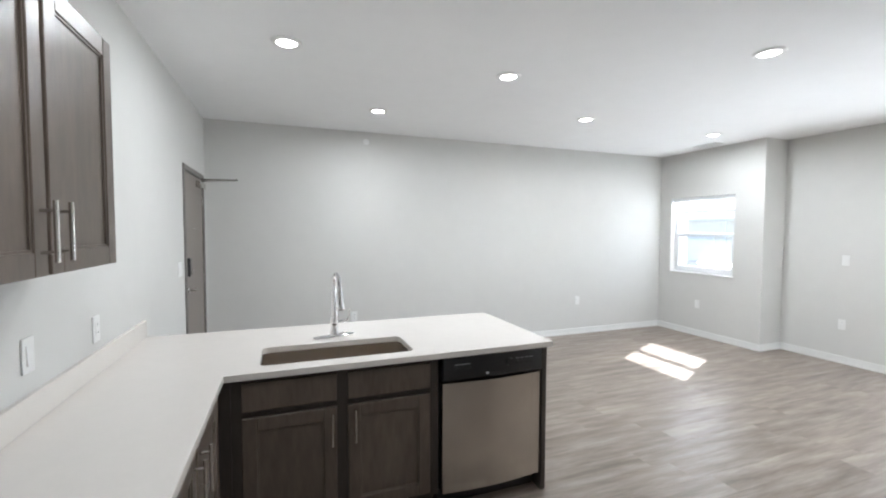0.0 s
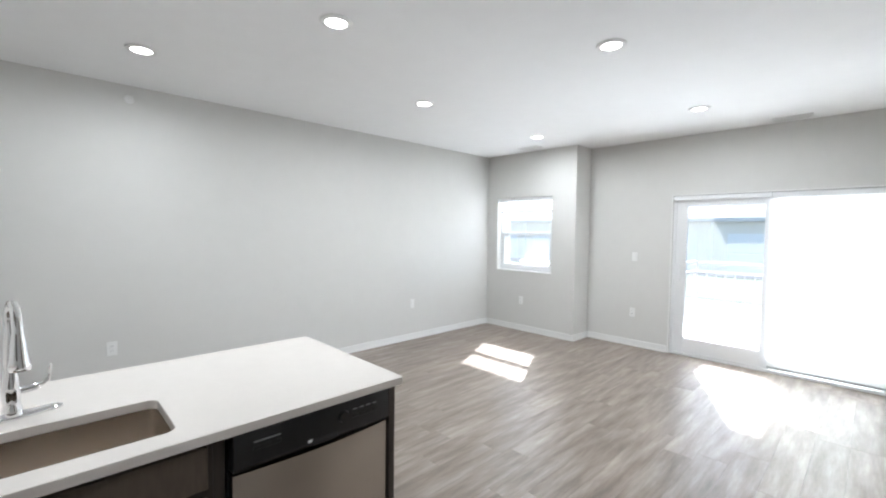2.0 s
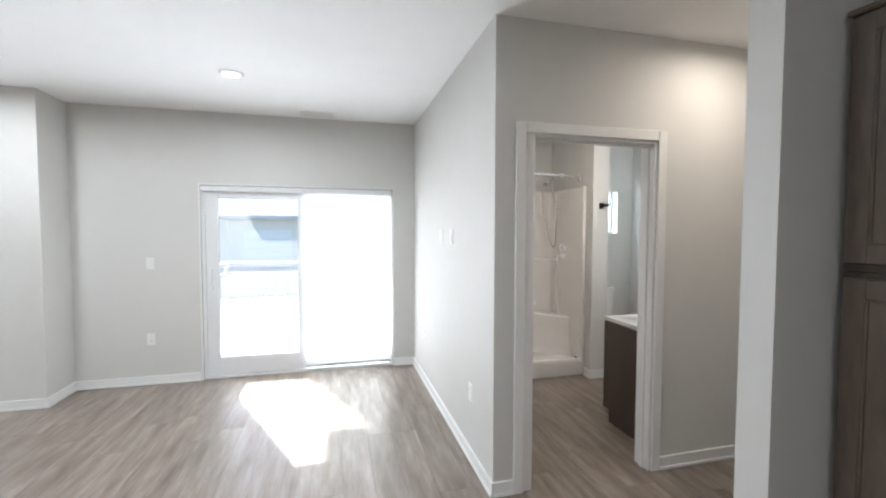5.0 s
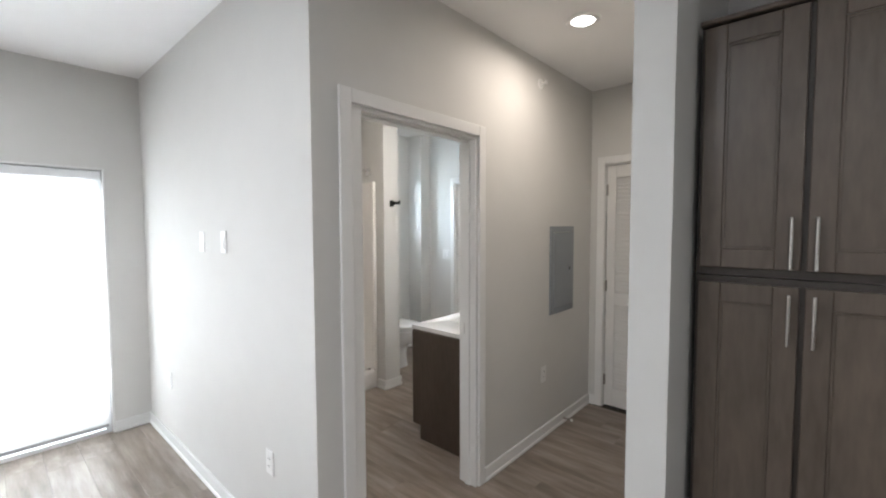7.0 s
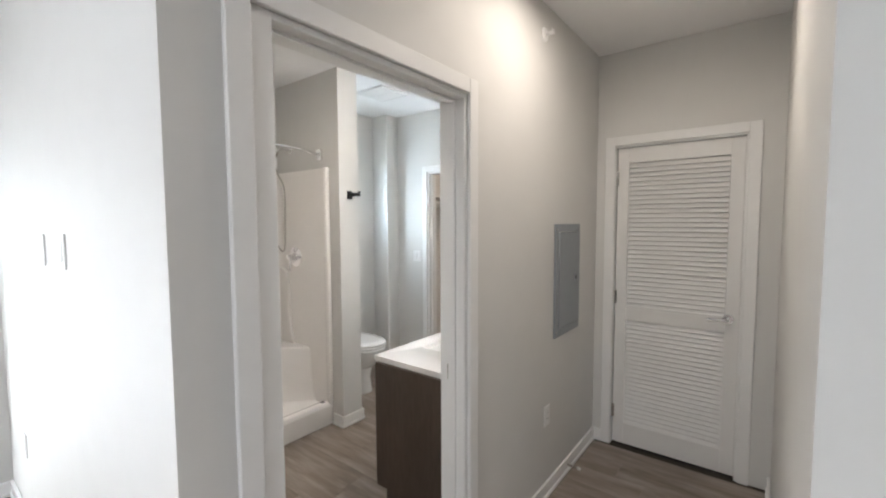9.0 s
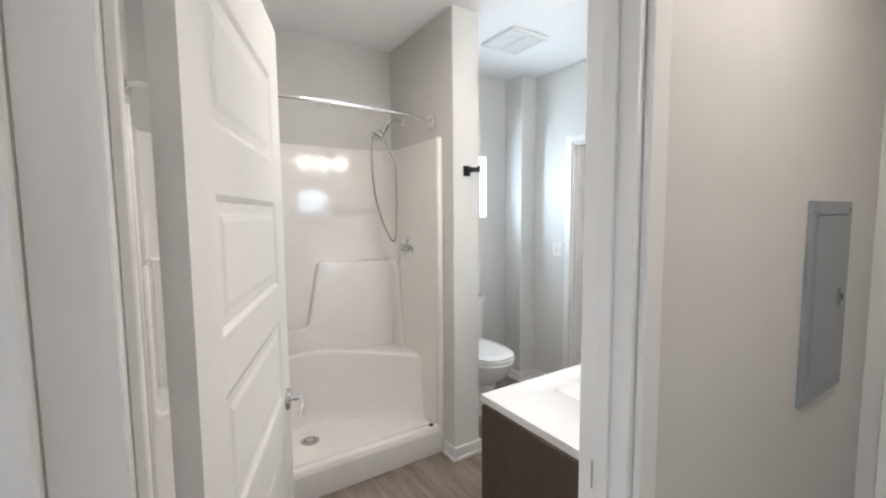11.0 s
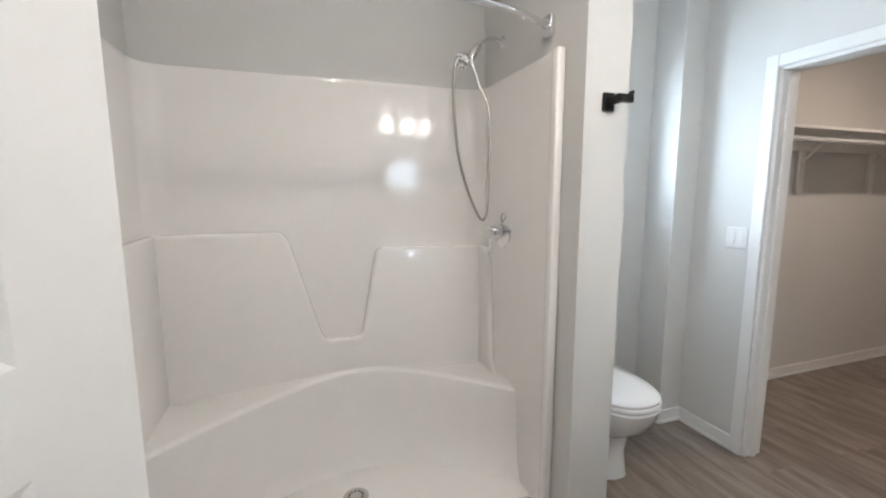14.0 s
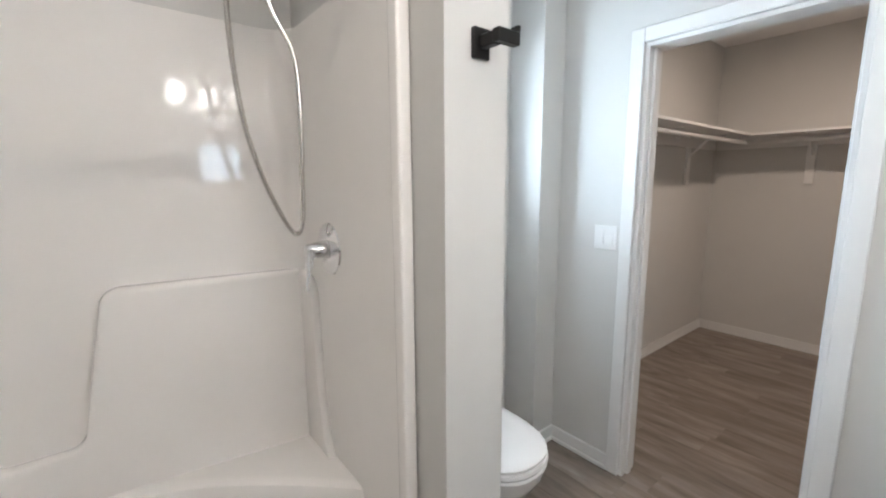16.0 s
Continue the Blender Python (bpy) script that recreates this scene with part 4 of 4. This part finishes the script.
def robe_hook(x, y, z, rz):
    e = empty("robe_hook", (x, y, z), rz)
    part("back_plate", one(-0.022, 0.022, -0.012, 0, -0.030, 0.030, bev=0.002), BLACKM, e)
    part("arm", one(-0.010, 0.010, -0.055, -0.012, -0.012, 0.014, bev=0.002), BLACKM, e)
    part("cross_bar", one(-0.012, 0.05, -0.07, -0.050, -0.010, 0.016, bev=0.002), BLACKM, e)
    part("tip", one(0.042, 0.05, -0.07, -0.05, 0.016, 0.028, bev=0.001), BLACKM, e)
    tagged(e, "square matte black robe hook on the wall", "robe hook", "robe hooks")


robe_hook(4.985, -1.297, 1.75, -90)
robe_hook(4.13, YBI, 1.475, 0)

# toilet facing west
TY = -1.76
to = empty("toilet", (XE2 - 0.02, TY, 0))
part("tank", loft([superellipse(-0.10, 0, 0.085, 0.20, 0.38, power=5), superellipse(-0.10, 0, 0.095, 0.215, 0.55, power=6), superellipse(-0.10, 0, 0.098, 0.22, 0.72, power=6)]), CERAM, to, "", True)
part("tank_lid", loft([superellipse(-0.10, 0, 0.108, 0.232, 0.722, power=6), superellipse(-0.10, 0, 0.108, 0.232, 0.748, power=6), superellipse(-0.10, 0, 0.098, 0.222, 0.757, power=6)]), CERAM, to, "", True)
part("flush_lever", tube([(-0.20, 0.14, 0.66), (-0.225, 0.14, 0.66), (-0.228, 0.08, 0.652)], 0.007, 8), CHROME, to, "chrome flush lever", True)
part("pedestal", loft([superellipse(-0.29, 0, 0.215, 0.115, 0.0, power=2.6), superellipse(-0.29, 0, 0.21, 0.108, 0.03, power=2.6), superellipse(-0.30, 0, 0.19, 0.102, 0.12, power=2.5), superellipse(-0.32, 0, 0.19, 0.108, 0.21, power=2.4), superellipse(-0.375, 0, 0.23, 0.15, 0.28), superellipse(-0.385, 0, 0.255, 0.18, 0.34), superellipse(-0.39, 0, 0.265, 0.187, 0.385), superellipse(-0.39, 0, 0.258, 0.18, 0.395)]), CERAM, to, "", True)
part("seat", loft([superellipse(-0.39, 0, 0.263, 0.188, 0.397), superellipse(-0.39, 0, 0.268, 0.192, 0.405), superellipse(-0.39, 0, 0.265, 0.19, 0.416)]), CERAM, to, "", True)
part("lid", loft([superellipse(-0.385, 0, 0.263, 0.188, 0.419), superellipse(-0.385, 0, 0.266, 0.19, 0.432), superellipse(-0.385, 0, 0.25, 0.178, 0.441), superellipse(-0.385, 0, 0.19, 0.12, 0.445)]), CERAM, to, "closed white seat lid", True)
for _y in (-0.07, 0.07):
    part("hinge_cap", lathe([(0.0, 0.014), (0.014, 0.012), (0.017, 0.0)], (-0.19, _y, 0.425)), CERAM, to, "", True)
for _o in to.children:
    _o.data.transform(Matrix.Diagonal((1.06, 1.0, 1.09, 1.0)))
tagged(to, "white two-piece elongated toilet with closed lid", "toilet")

# vanity against the hall wall
VZ, VF, VN, VS = 0.82, 4.185, -0.785, -2.06
vn = empty("bathroom_vanity", (4.165, VN + 0.012, 0), 90)
VL = VN - VS - 0.012
part("body", boxes([(-VL, 0, 0, 0.596, 0.1, VZ - 0.03), (-VL, 0, 0.075, 0.596, 0.0, 0.1)], 0.001), VANW, vn, "dark stained carcass")
for _k in range(3):
    _w = VL / 3
    shaker(vn, _w - 0.03, VZ - 0.17, -VL + _k * _w + 0.015, 0.12, (-VL + _k * _w + 0.05, 0.52, 0.66), material=VANW)
tagged(vn, "dark brown stained bathroom vanity cabinet", "vanity")

VX0, VX1 = XBI + 0.001, VF
BX0, BX1, BY0, BY1 = 3.76, 4.088, -1.42, -1.05


def basin_ring(inset, z, rc=0.035, n=5, cut=0.0):
    pts = []
    x0, x1, y0, y1 = BX0 + inset, BX1 - inset - cut, BY0 + inset, BY1 - inset
    for cx, cy, a0 in ((x1 - rc, y1 - rc, 0), (x0 + rc, y1 - rc, 90), (x0 + rc, y0 + rc, 180), (x1 - rc, y0 + rc, 270)):
        for k in range(n + 1):
            a = math.radians(a0 + 90 * k / n)
            pts.append((cx + rc * math.cos(a), cy + rc * math.sin(a), z))
    return pts


def vanity_top():
    bm = bmesh.new()
    outer = [(VX0, VS), (VX1, VS), (VX1, VN), (VX0, VN)]
    rim = basin_ring(0, VZ)
    o = [bm.verts.new((x, y, VZ)) for x, y in outer]
    i = [bm.verts.new(p) for p in rim]
    eo = [bm.edges.new((o[k], o[(k + 1) % 4])) for k in range(4)]
    ei = [bm.edges.new((i[k], i[(k + 1) % len(i)])) for k in range(len(i))]
    bmesh.ops.triangle_fill(bm, use_beauty=True, edges=eo + ei, normal=(0, 0, 1))
    lo = [bm.verts.new((x, y, VZ - 0.028)) for x, y in outer]
    for k in range(4):
        bm.faces.new((o[k], o[(k + 1) % 4], lo[(k + 1) % 4], lo[k]))
    bm.faces.new(lo)
    prev = i
    for inset, z in ((0.006, VZ - 0.004), (0.018, VZ - 0.05), (0.04, VZ - 0.11), (0.09, VZ - 0.125)):
        ring = [bm.verts.new(p) for p in basin_ring(inset, z)]
        for k in range(len(ring)):
            bm.faces.new((prev[k], prev[(k + 1) % len(ring)], ring[(k + 1) % len(ring)], ring[k]))
        prev = ring
    bm.faces.new(prev)
    bmesh.ops.recalc_face_normals(bm, faces=bm.faces)
    return bm


CULT = mat("white_cultured_marble", (0.84, 0.84, 0.835), 0.14, noise=0.02, scale=5, coat=0.2)
vt = link("washbasin_counter", vanity_top(), CULT, True)
part("backsplash", one(VX0, VX0 + 0.018, VS, VN, VZ + 0.0005, VZ + 0.10, bev=0.003), CULT, vt)
part("basin_drain", lathe([(0.0, 0.006), (0.018, 0.006), (0.022, 0.0)], (3.92, -1.235, VZ - 0.124)), CHROME, vt, "", True)
part("overflow_ring", lathe([(0.006, -0.004), (0.013, -0.004), (0.013, 0.0), (0.006, 0.002)], (4.066, -1.235, VZ - 0.045), "x"), CHROME, vt, "chrome overflow ring", True)
tagged(vt, "white cultured marble vanity top with integral basin", "vanity top")

bf = empty("basin_faucet", (3.70, -1.235, VZ))
part("base", loft([superellipse(0, 0, 0.028, 0.08, 0.0, power=3), superellipse(0, 0, 0.028, 0.08, 0.008, power=3), superellipse(0, 0, 0.02, 0.07, 0.012, power=3)]), CHROME, bf, "", True)
part("spout", tube(smoothed([(0, 0, 0.01), (0, 0, 0.09), (0.03, 0, 0.13), (0.12, 0, 0.12), (0.175, 0, 0.085)]), [0.018] * 9 + [0.014] * 24, 14), CHROME, bf, "", True)
part("lever", tube(smoothed([(0, 0, 0.12), (-0.01, 0, 0.15), (0.01, 0.0, 0.17), (0.05, 0, 0.175)]), 0.007, 10), CHROME, bf, "", True)
tagged(bf, "chrome single-lever basin faucet", "faucet")

mi = link("vanity_mirror", one(XBI + 0.002, XBI + 0.008, -1.98, -0.87, 0.99, 1.92, bev=0.002), MIRROR)
tagged(mi, "plain frameless mirror above the vanity", "mirror")
vl = empty("vanity_light", (XBI + 0.001, -1.33, 2.12))
part("back_plate", one(0, 0.025, -0.30, 0.30, -0.045, 0.045, bev=0.004), NICKEL, vl)
for _y in (-0.21, 0.0, 0.21):
    a = part("arm", tube([(0.025, _y, 0), (0.09, _y, 0), (0.10, _y, 0.0)], 0.009, 10), NICKEL, vl, "", True)
    part("shade", lathe([(0.022, 0.05), (0.040, 0.03), (0.048, -0.03), (0.050, -0.085), (0.0, -0.085)], (0.10, _y, 0.0)), BULB, a, "lit frosted glass shade", True)
tagged(vl, "three-shade nickel vanity light bar, lit", "wall light")

# ---- electrical plates and panel ----


def outlet(x, y, z, rz, kind_="outlet", gangs=1):
    """A wall plate; local -y faces the room."""
    e = empty("wall_outlet" if kind_ == "outlet" else "light_switch" if kind_ == "switch" else "blank_plate", (x, y, z), rz)
    w = 0.035 + 0.023 * (gangs - 1)
    part("plate", one(-w, w, -0.006, 0, -0.058, 0.058, bev=0.003, seg=2), PLASTIC, e)
    for g in range(gangs):
        cx = (g - (gangs - 1) / 2) * 0.046
        if kind_ == "outlet":
            part("insert", one(cx - 0.0165, cx + 0.0165, -0.008, -0.006, -0.0335, 0.0335, bev=0.001), PLASTIC, e)
            for zz in (-0.018, 0.018):
                for xx in (-0.0065, 0.0065):
                    part("slot", one(cx + xx - 0.0012, cx + xx + 0.0012, -0.0086, -0.008, zz - 0.003, zz + 0.006), DARKSLOT, e)
        elif kind_ == "switch":
            part("rocker", prism([(-0.006, -0.0335), (-0.012, -0.0335), (-0.0075, 0.0335), (-0.006, 0.0335)], "x", cx - 0.0165, cx + 0.0165), PLASTIC, e)
    what = {"outlet": "white duplex outlet with its wall plate", "switch": "white rocker light switch plate", "blank": "white blank wall plate"}[kind_]
    if gangs == 2:
        what = "white double rocker light switch plate"
    tagged(e, what, {"outlet": "outlet", "switch": "light switch", "blank": "wall plate"}[kind_], "wall plates")
    return e


# rz 0 faces -y, 90 faces +x, 180 faces +y, -90 faces -x
outlet(XW, 2.44, 1.07, 90)
outlet(XW, 1.92, 1.10, 90, "switch")
outlet(XW, 4.02, 1.19, 90, "switch", 2)
outlet(0.68, YN, 0.48, 0)
outlet(3.90, YN, 0.49, 0)
outlet(XE1, 4.52, 0.455, -90)
outlet(XE2, 3.02, 1.18, -90, "switch")
outlet(XE2, 3.03, 0.445, -90)
outlet(4.63, YS, 1.45, 180, "blank")
outlet(4.315, YS, 1.455, 180, "switch")
outlet(3.85, YS, 0.445, 180)
outlet(5.345, YS, 0.465, 180)
outlet(XB, -1.385, 0.465, -90)
outlet(5.392, -2.535, 1.198, 180, "switch", 2)

pb = empty("breaker_panel", (XB, -1.65, 1.207), -90)
part("trim_frame", boxes([(-0.19, -0.145, -0.012, 0, -0.325, 0.325), (0.145, 0.19, -0.012, 0, -0.325, 0.325), (-0.145, 0.145, -0.012, 0, 0.281, 0.325), (-0.145, 0.145, -0.012, 0, -0.325, -0.28)], 0.002), PANELG, pb)
pd = part("door", one(-0.142, 0.142, -0.017, -0.002, -0.278, 0.278, bev=0.003), PANELG, pb)
part("latch", one(0.085, 0.115, -0.022, -0.017, -0.03, 0.03, bev=0.002), PANELG, pd)
part("latch_recess", one(0.092, 0.108, -0.0235, -0.022, -0.01, 0.014), DARKSLOT, pd)
for _sx in (-0.168, 0.168):
    for _sz in (-0.295, 0.295):
        part("screw", lathe([(0.0, -0.0025), (0.005, -0.002), (0.006, 0.0)], (_sx, -0.012, _sz), "y", 12), NICKEL, pb)
tagged(pb, "grey enamelled electrical breaker panel in the wall", "breaker panel")

ds = empty("door_stop", (XB - BT, -1.68, 0.045), -90)
part("spring", tube([(0, -0.004 - 0.0025 * k, 0) for k in range(25)], [0.006 if k % 2 else 0.0075 for k in range(25)], 10), NICKEL, ds, "", True)
part("tip", lathe([(0.0, -0.082), (0.009, -0.080), (0.009, -0.064), (0.0, -0.064)], (0, 0, 0), "y", 12), PLASTIC, ds)
tagged(ds, "spring door stop on the baseboard", "door stop")

# ---- ceiling fixtures ----


def downlight(x, y):
    e = empty("ceiling_downlight", (x, y, C))
    part("trim_ring", lathe([(0.058, -0.001), (0.062, -0.012), (0.085, -0.010), (0.092, -0.001)], (0, 0, 0), "z", 36), TRIM, e, "", True)
    part("lens", lathe([(0.0, -0.006), (0.061, -0.006), (0.061, -0.002)], (0, 0, 0), "z", 36), LENS, e, "lit white lens", True)
    tagged(e, "lit round white recessed ceiling downlight", "ceiling light", "recessed downlights")


# one of these is the unseen fill downlight added over the kitchen
for _x, _y in LAMPS:
    downlight(_x, _y)


def vent(x, y, lx, ly, n, along="x"):
    e = empty("ceiling_vent", (x, y, C))
    part("backing", one(-lx / 2 + 0.01, lx / 2 - 0.01, -ly / 2 + 0.01, ly / 2 - 0.01, -0.003, 0), RUBBER, e)
    part("frame", boxes([(-lx / 2, lx / 2, -ly / 2, -ly / 2 + 0.02, -0.012, 0), (-lx / 2, lx / 2, ly / 2 - 0.02, ly / 2, -0.012, 0), (-lx / 2, -lx / 2 + 0.02, -ly / 2 + 0.02, ly / 2 - 0.02, -0.012, 0), (lx / 2 - 0.02, lx / 2, -ly / 2 + 0.02, ly / 2 - 0.02, -0.012, 0)], 0.002), TRIM, e)
    for k in range(n):
        p = -lx / 2 + 0.02 + (lx - 0.04) * (k + 0.5) / n
        part("slat", one(p - 0.003, p + 0.003, -ly / 2 + 0.02, ly / 2 - 0.02, -0.011, -0.003), TRIM, e)
    tagged(e, "white louvered ceiling air vent", "air vent")


vent(5.22, 4.24, 0.14, 0.32, 6)
vent(5.69, 1.46, 0.14, 0.32, 6)

fan = empty("bathroom_exhaust_fan", (5.165, -1.83, C))
part("grille", boxes([(-0.16, 0.16, -0.16, -0.13, -0.02, 0), (-0.16, 0.16, 0.13, 0.16, -0.02, 0), (-0.16, -0.13, -0.13, 0.13, -0.02, 0), (0.13, 0.16, -0.13, 0.13, -0.02, 0), (-0.13, 0.13, -0.015, 0.015, -0.02, 0)], 0.004), TRIM, fan)
part("backing", one(-0.13, 0.13, -0.13, 0.13, -0.004, 0), RUBBER, fan)
for _k in range(9):
    for _y0, _y1 in ((-0.13, -0.015), (0.015, 0.13)):
        _x = -0.13 + 0.26 * (_k + 0.5) / 9
        part("slat", one(_x - 0.009, _x + 0.009, _y0, _y1, -0.018, -0.006), TRIM, fan)
tagged(fan, "square white bathroom exhaust fan grille", "exhaust fan")

sd_ = empty("smoke_detector", (2.97, 0.68, C))
part("base", lathe([(0.07, 0.0), (0.07, -0.012), (0.066, -0.014)], (0, 0, 0), "z", 32), PLASTIC, sd_, "", True)
part("cover", lathe([(0.062, -0.012), (0.06, -0.032), (0.05, -0.042), (0.0, -0.045)], (0, 0, 0), "z", 32), PLASTIC, sd_, "", True)
part("sensor_slots", lathe([(0.0625, -0.018), (0.0632, -0.020), (0.0625, -0.024)], (0, 0, 0), "z", 32), DARKSLOT, sd_)
tagged(sd_, "round white smoke detector on the ceiling", "smoke detector")


def sprinkler(x, y, z, rz):
    e = empty("sprinkler_head", (x, y, z), rz)
    part("escutcheon", lathe([(0.0, -0.008), (0.03, -0.007), (0.036, 0.0)], (0, 0, 0), "y", 24), PLASTIC, e, "", True)
    part("nozzle", tube([(0, -0.006, 0), (0, -0.03, 0)], 0.009, 12), PLASTIC, e, "", True)
    part("deflector", boxes([(-0.016, 0.016, -0.047, -0.044, -0.004, 0.016), (-0.013, -0.010, -0.045, -0.028, -0.004, 0.004), (0.010, 0.013, -0.045, -0.028, -0.004, 0.004)]), PLASTIC, e)
    tagged(e, "white sidewall fire sprinkler head", "sprinkler", "sidewall sprinklers")


sprinkler(0.83, YN, 2.545, 0)
sprinkler(XB, -1.31, 2.505, -90)

# ---- closet shelf ----
SZ = 1.825
cs = empty("closet_shelf", (0, 0, 0))
part("board", boxes([(XE2 - 0.38, XE2 - 0.001, -5.219, -2.70, SZ, SZ + 0.019), (XBI + 0.001, XE2 - 0.38, -5.219, -4.86, SZ, SZ + 0.019)], 0.002), WIRE, cs, "white melamine shelf board")
part("cleat", boxes([(XE2 - 0.02, XE2 - 0.001, -5.19, -2.70, SZ - 0.085, SZ), (XBI + 0.001, XE2 - 0.02, -5.219, -5.20, SZ - 0.085, SZ)], 0.002), WIRE, cs, "white wall cleat")
part("hanging_rod", tube([(XE2 - 0.32, -5.0, SZ - 0.05), (XE2 - 0.32, -2.70, SZ - 0.05)], 0.016, 14), WIRE, cs, "white closet rod", True)
part("hanging_rod", tube([(XBI + 0.01, -4.95, SZ - 0.05), (XE2 - 0.30, -4.95, SZ - 0.05)], 0.016, 14), WIRE, cs, "white closet rod", True)


def bracket(x, y, rz):
    e = part("bracket", boxes([(-0.03, 0.03, -0.022, 0.0, SZ - 0.395, SZ - 0.087), (-0.010, 0.010, -0.29, -0.012, SZ - 0.012, SZ)], 0.002), WIRE, cs, "white shelf and rod bracket")
    e.matrix_local = pose(x, y, 0, 0, 0, rz)
    s = part("strut", tube([(0, -0.012, SZ - 0.17), (0, -0.17, SZ - 0.012)], 0.006, 8), WIRE, e)
    h = part("rod_hook", tube(smoothed([(0, -0.25, SZ - 0.012), (0, -0.25, SZ - 0.06), (0, -0.272, SZ - 0.072), (0, -0.292, SZ - 0.055)]), 0.005, 8), WIRE, e)


for _y in (-2.94, -3.77, -4.60):
    bracket(XE2 - 0.001, _y, -90)
for _x in (4.33, 5.16):
    bracket(_x, -5.219, 180)
tagged(cs, "white closet shelf and rod round two walls", "closet shelf")

# ---- outside ----
ground = tagged(link("ground", one(6.08, 600, -500, 500, -0.75, -0.6), CONC), "bright concrete parking ground", "ground", kind="structure")
tagged(link("lawn", one(15.5, 24.0, -60, 70, -0.598, -0.57), GRASS), "mown green lawn strip", "lawn", kind="structure")
tagged(link("balcony_slab", one(6.08, 7.45, -0.2, 2.78, -0.22, -0.04, bev=0.01), CONC), "pale concrete balcony slab", "balcony", kind="structure")
# unseen; corner fits its shadow, south stretch added to keep sun off window_2
tagged(link("upper_balcony_slab", one(6.08, 7.37, -2.6, 2.69, 2.75, 2.95, bev=0.01), CONC), "pale concrete slab of the balcony above", "balcony", kind="structure")
rl = empty("balcony_railing", (7.35, 0, -0.015))
part("top_rail", boxes([(-0.03, 0.03, -0.15, 2.73, 1.06, 1.10), (-1.25, -0.03, 2.67, 2.73, 1.06, 1.10)], 0.006), RAILM, rl)
part("mid_rail", boxes([(-0.02, 0.02, -0.15, 2.71, 0.93, 0.96), (-1.25, -0.02, 2.68, 2.72, 0.93, 0.96)], 0.004), RAILM, rl)
part("bottom_rail", boxes([(-0.02, 0.02, -0.15, 2.71, 0.10, 0.13), (-1.25, -0.02, 2.68, 2.72, 0.10, 0.13)], 0.004), RAILM, rl)
for _y in (-0.1, 1.3, 2.70):
    part("post", one(-0.025, 0.025, _y - 0.025, _y + 0.025, 0.0, 1.06, bev=0.003), RAILM, rl)
_b = None
for _k in range(23):
    _y = 0.02 + 0.115 * _k
    if abs(_y - 1.3) < 0.04:
        continue
    if _b is None:
        _b = part("baluster", one(-0.008, 0.008, -0.008, 0.008, 0.13, 0.93), RAILM, rl)
        _o = _b
    else:
        _o = new("baluster", _b.data)
        _o.parent = rl
    _o.location = (0, _y, 0)
tagged(rl, "grey painted metal balcony railing with balusters", "railing")

gar = empty("garage_building", (27, 0, -0.6))
part("wall", boxes([(0, 8, -14, 24, 0, 2.75)]), SIDING, gar, "grey lap siding")
part("roof", prism([(-0.6, 2.75), (-0.6, 2.95), (4, 4.9), (8.6, 2.95), (8.6, 2.75)], "y", -14.5, 24.5), ROOF, gar, "pale low-pitched roof")
for _k in range(9):
    _y = -12.6 + 4.1 * _k
    d = part("garage_door", boxes([(-0.05, 0.0, _y, _y + 2.6, 0.02 + 0.53 * j, 0.52 + 0.53 * j) for j in range(4)], 0.01), VINYL, gar, "white sectional garage door")
    part("downspout", one(-0.10, -0.02, _y + 3.3, _y + 3.4, 0, 2.75), VINYL, gar)
tagged(gar, "long low grey garage building across the lot", "building")

# ---- floor planks ----
PW, PL = 0.18, 1.22
_pb = bmesh.new()
box(_pb, 0.0003, PL - 0.0003, 0.0003, PW - 0.0003, -0.006, 0.0)
_es = [e for e in _pb.edges if all(v.co.z > -0.001 for v in e.verts)]
bmesh.ops.bevel(_pb, geom=_es, offset=0.0007, segments=1, affect="EDGES")
_first = None
rng = random.Random(7)
_y = -5.22
while _y < YN:
    _x = 3.47 if _y < -2.3 else 2.35 if _y < -1.0 else XW - 0.05
    _len = PL * rng.uniform(0.25, 1.0)
    while _x < 5.98:
        _len = min(_len, 5.99 - _x)
        if _len > 0.05:
            if _first is None:
                _first = part("plank", _pb, PLANK, floor)
                _o = _first
            else:
                _o = new("plank", _first.data)
                _o.parent = floor
            _o.location = (_x, _y, 0)
            _o.scale = (_len / PL, 1, 1)
        _x += _len
        _len = PL
    _y += PW
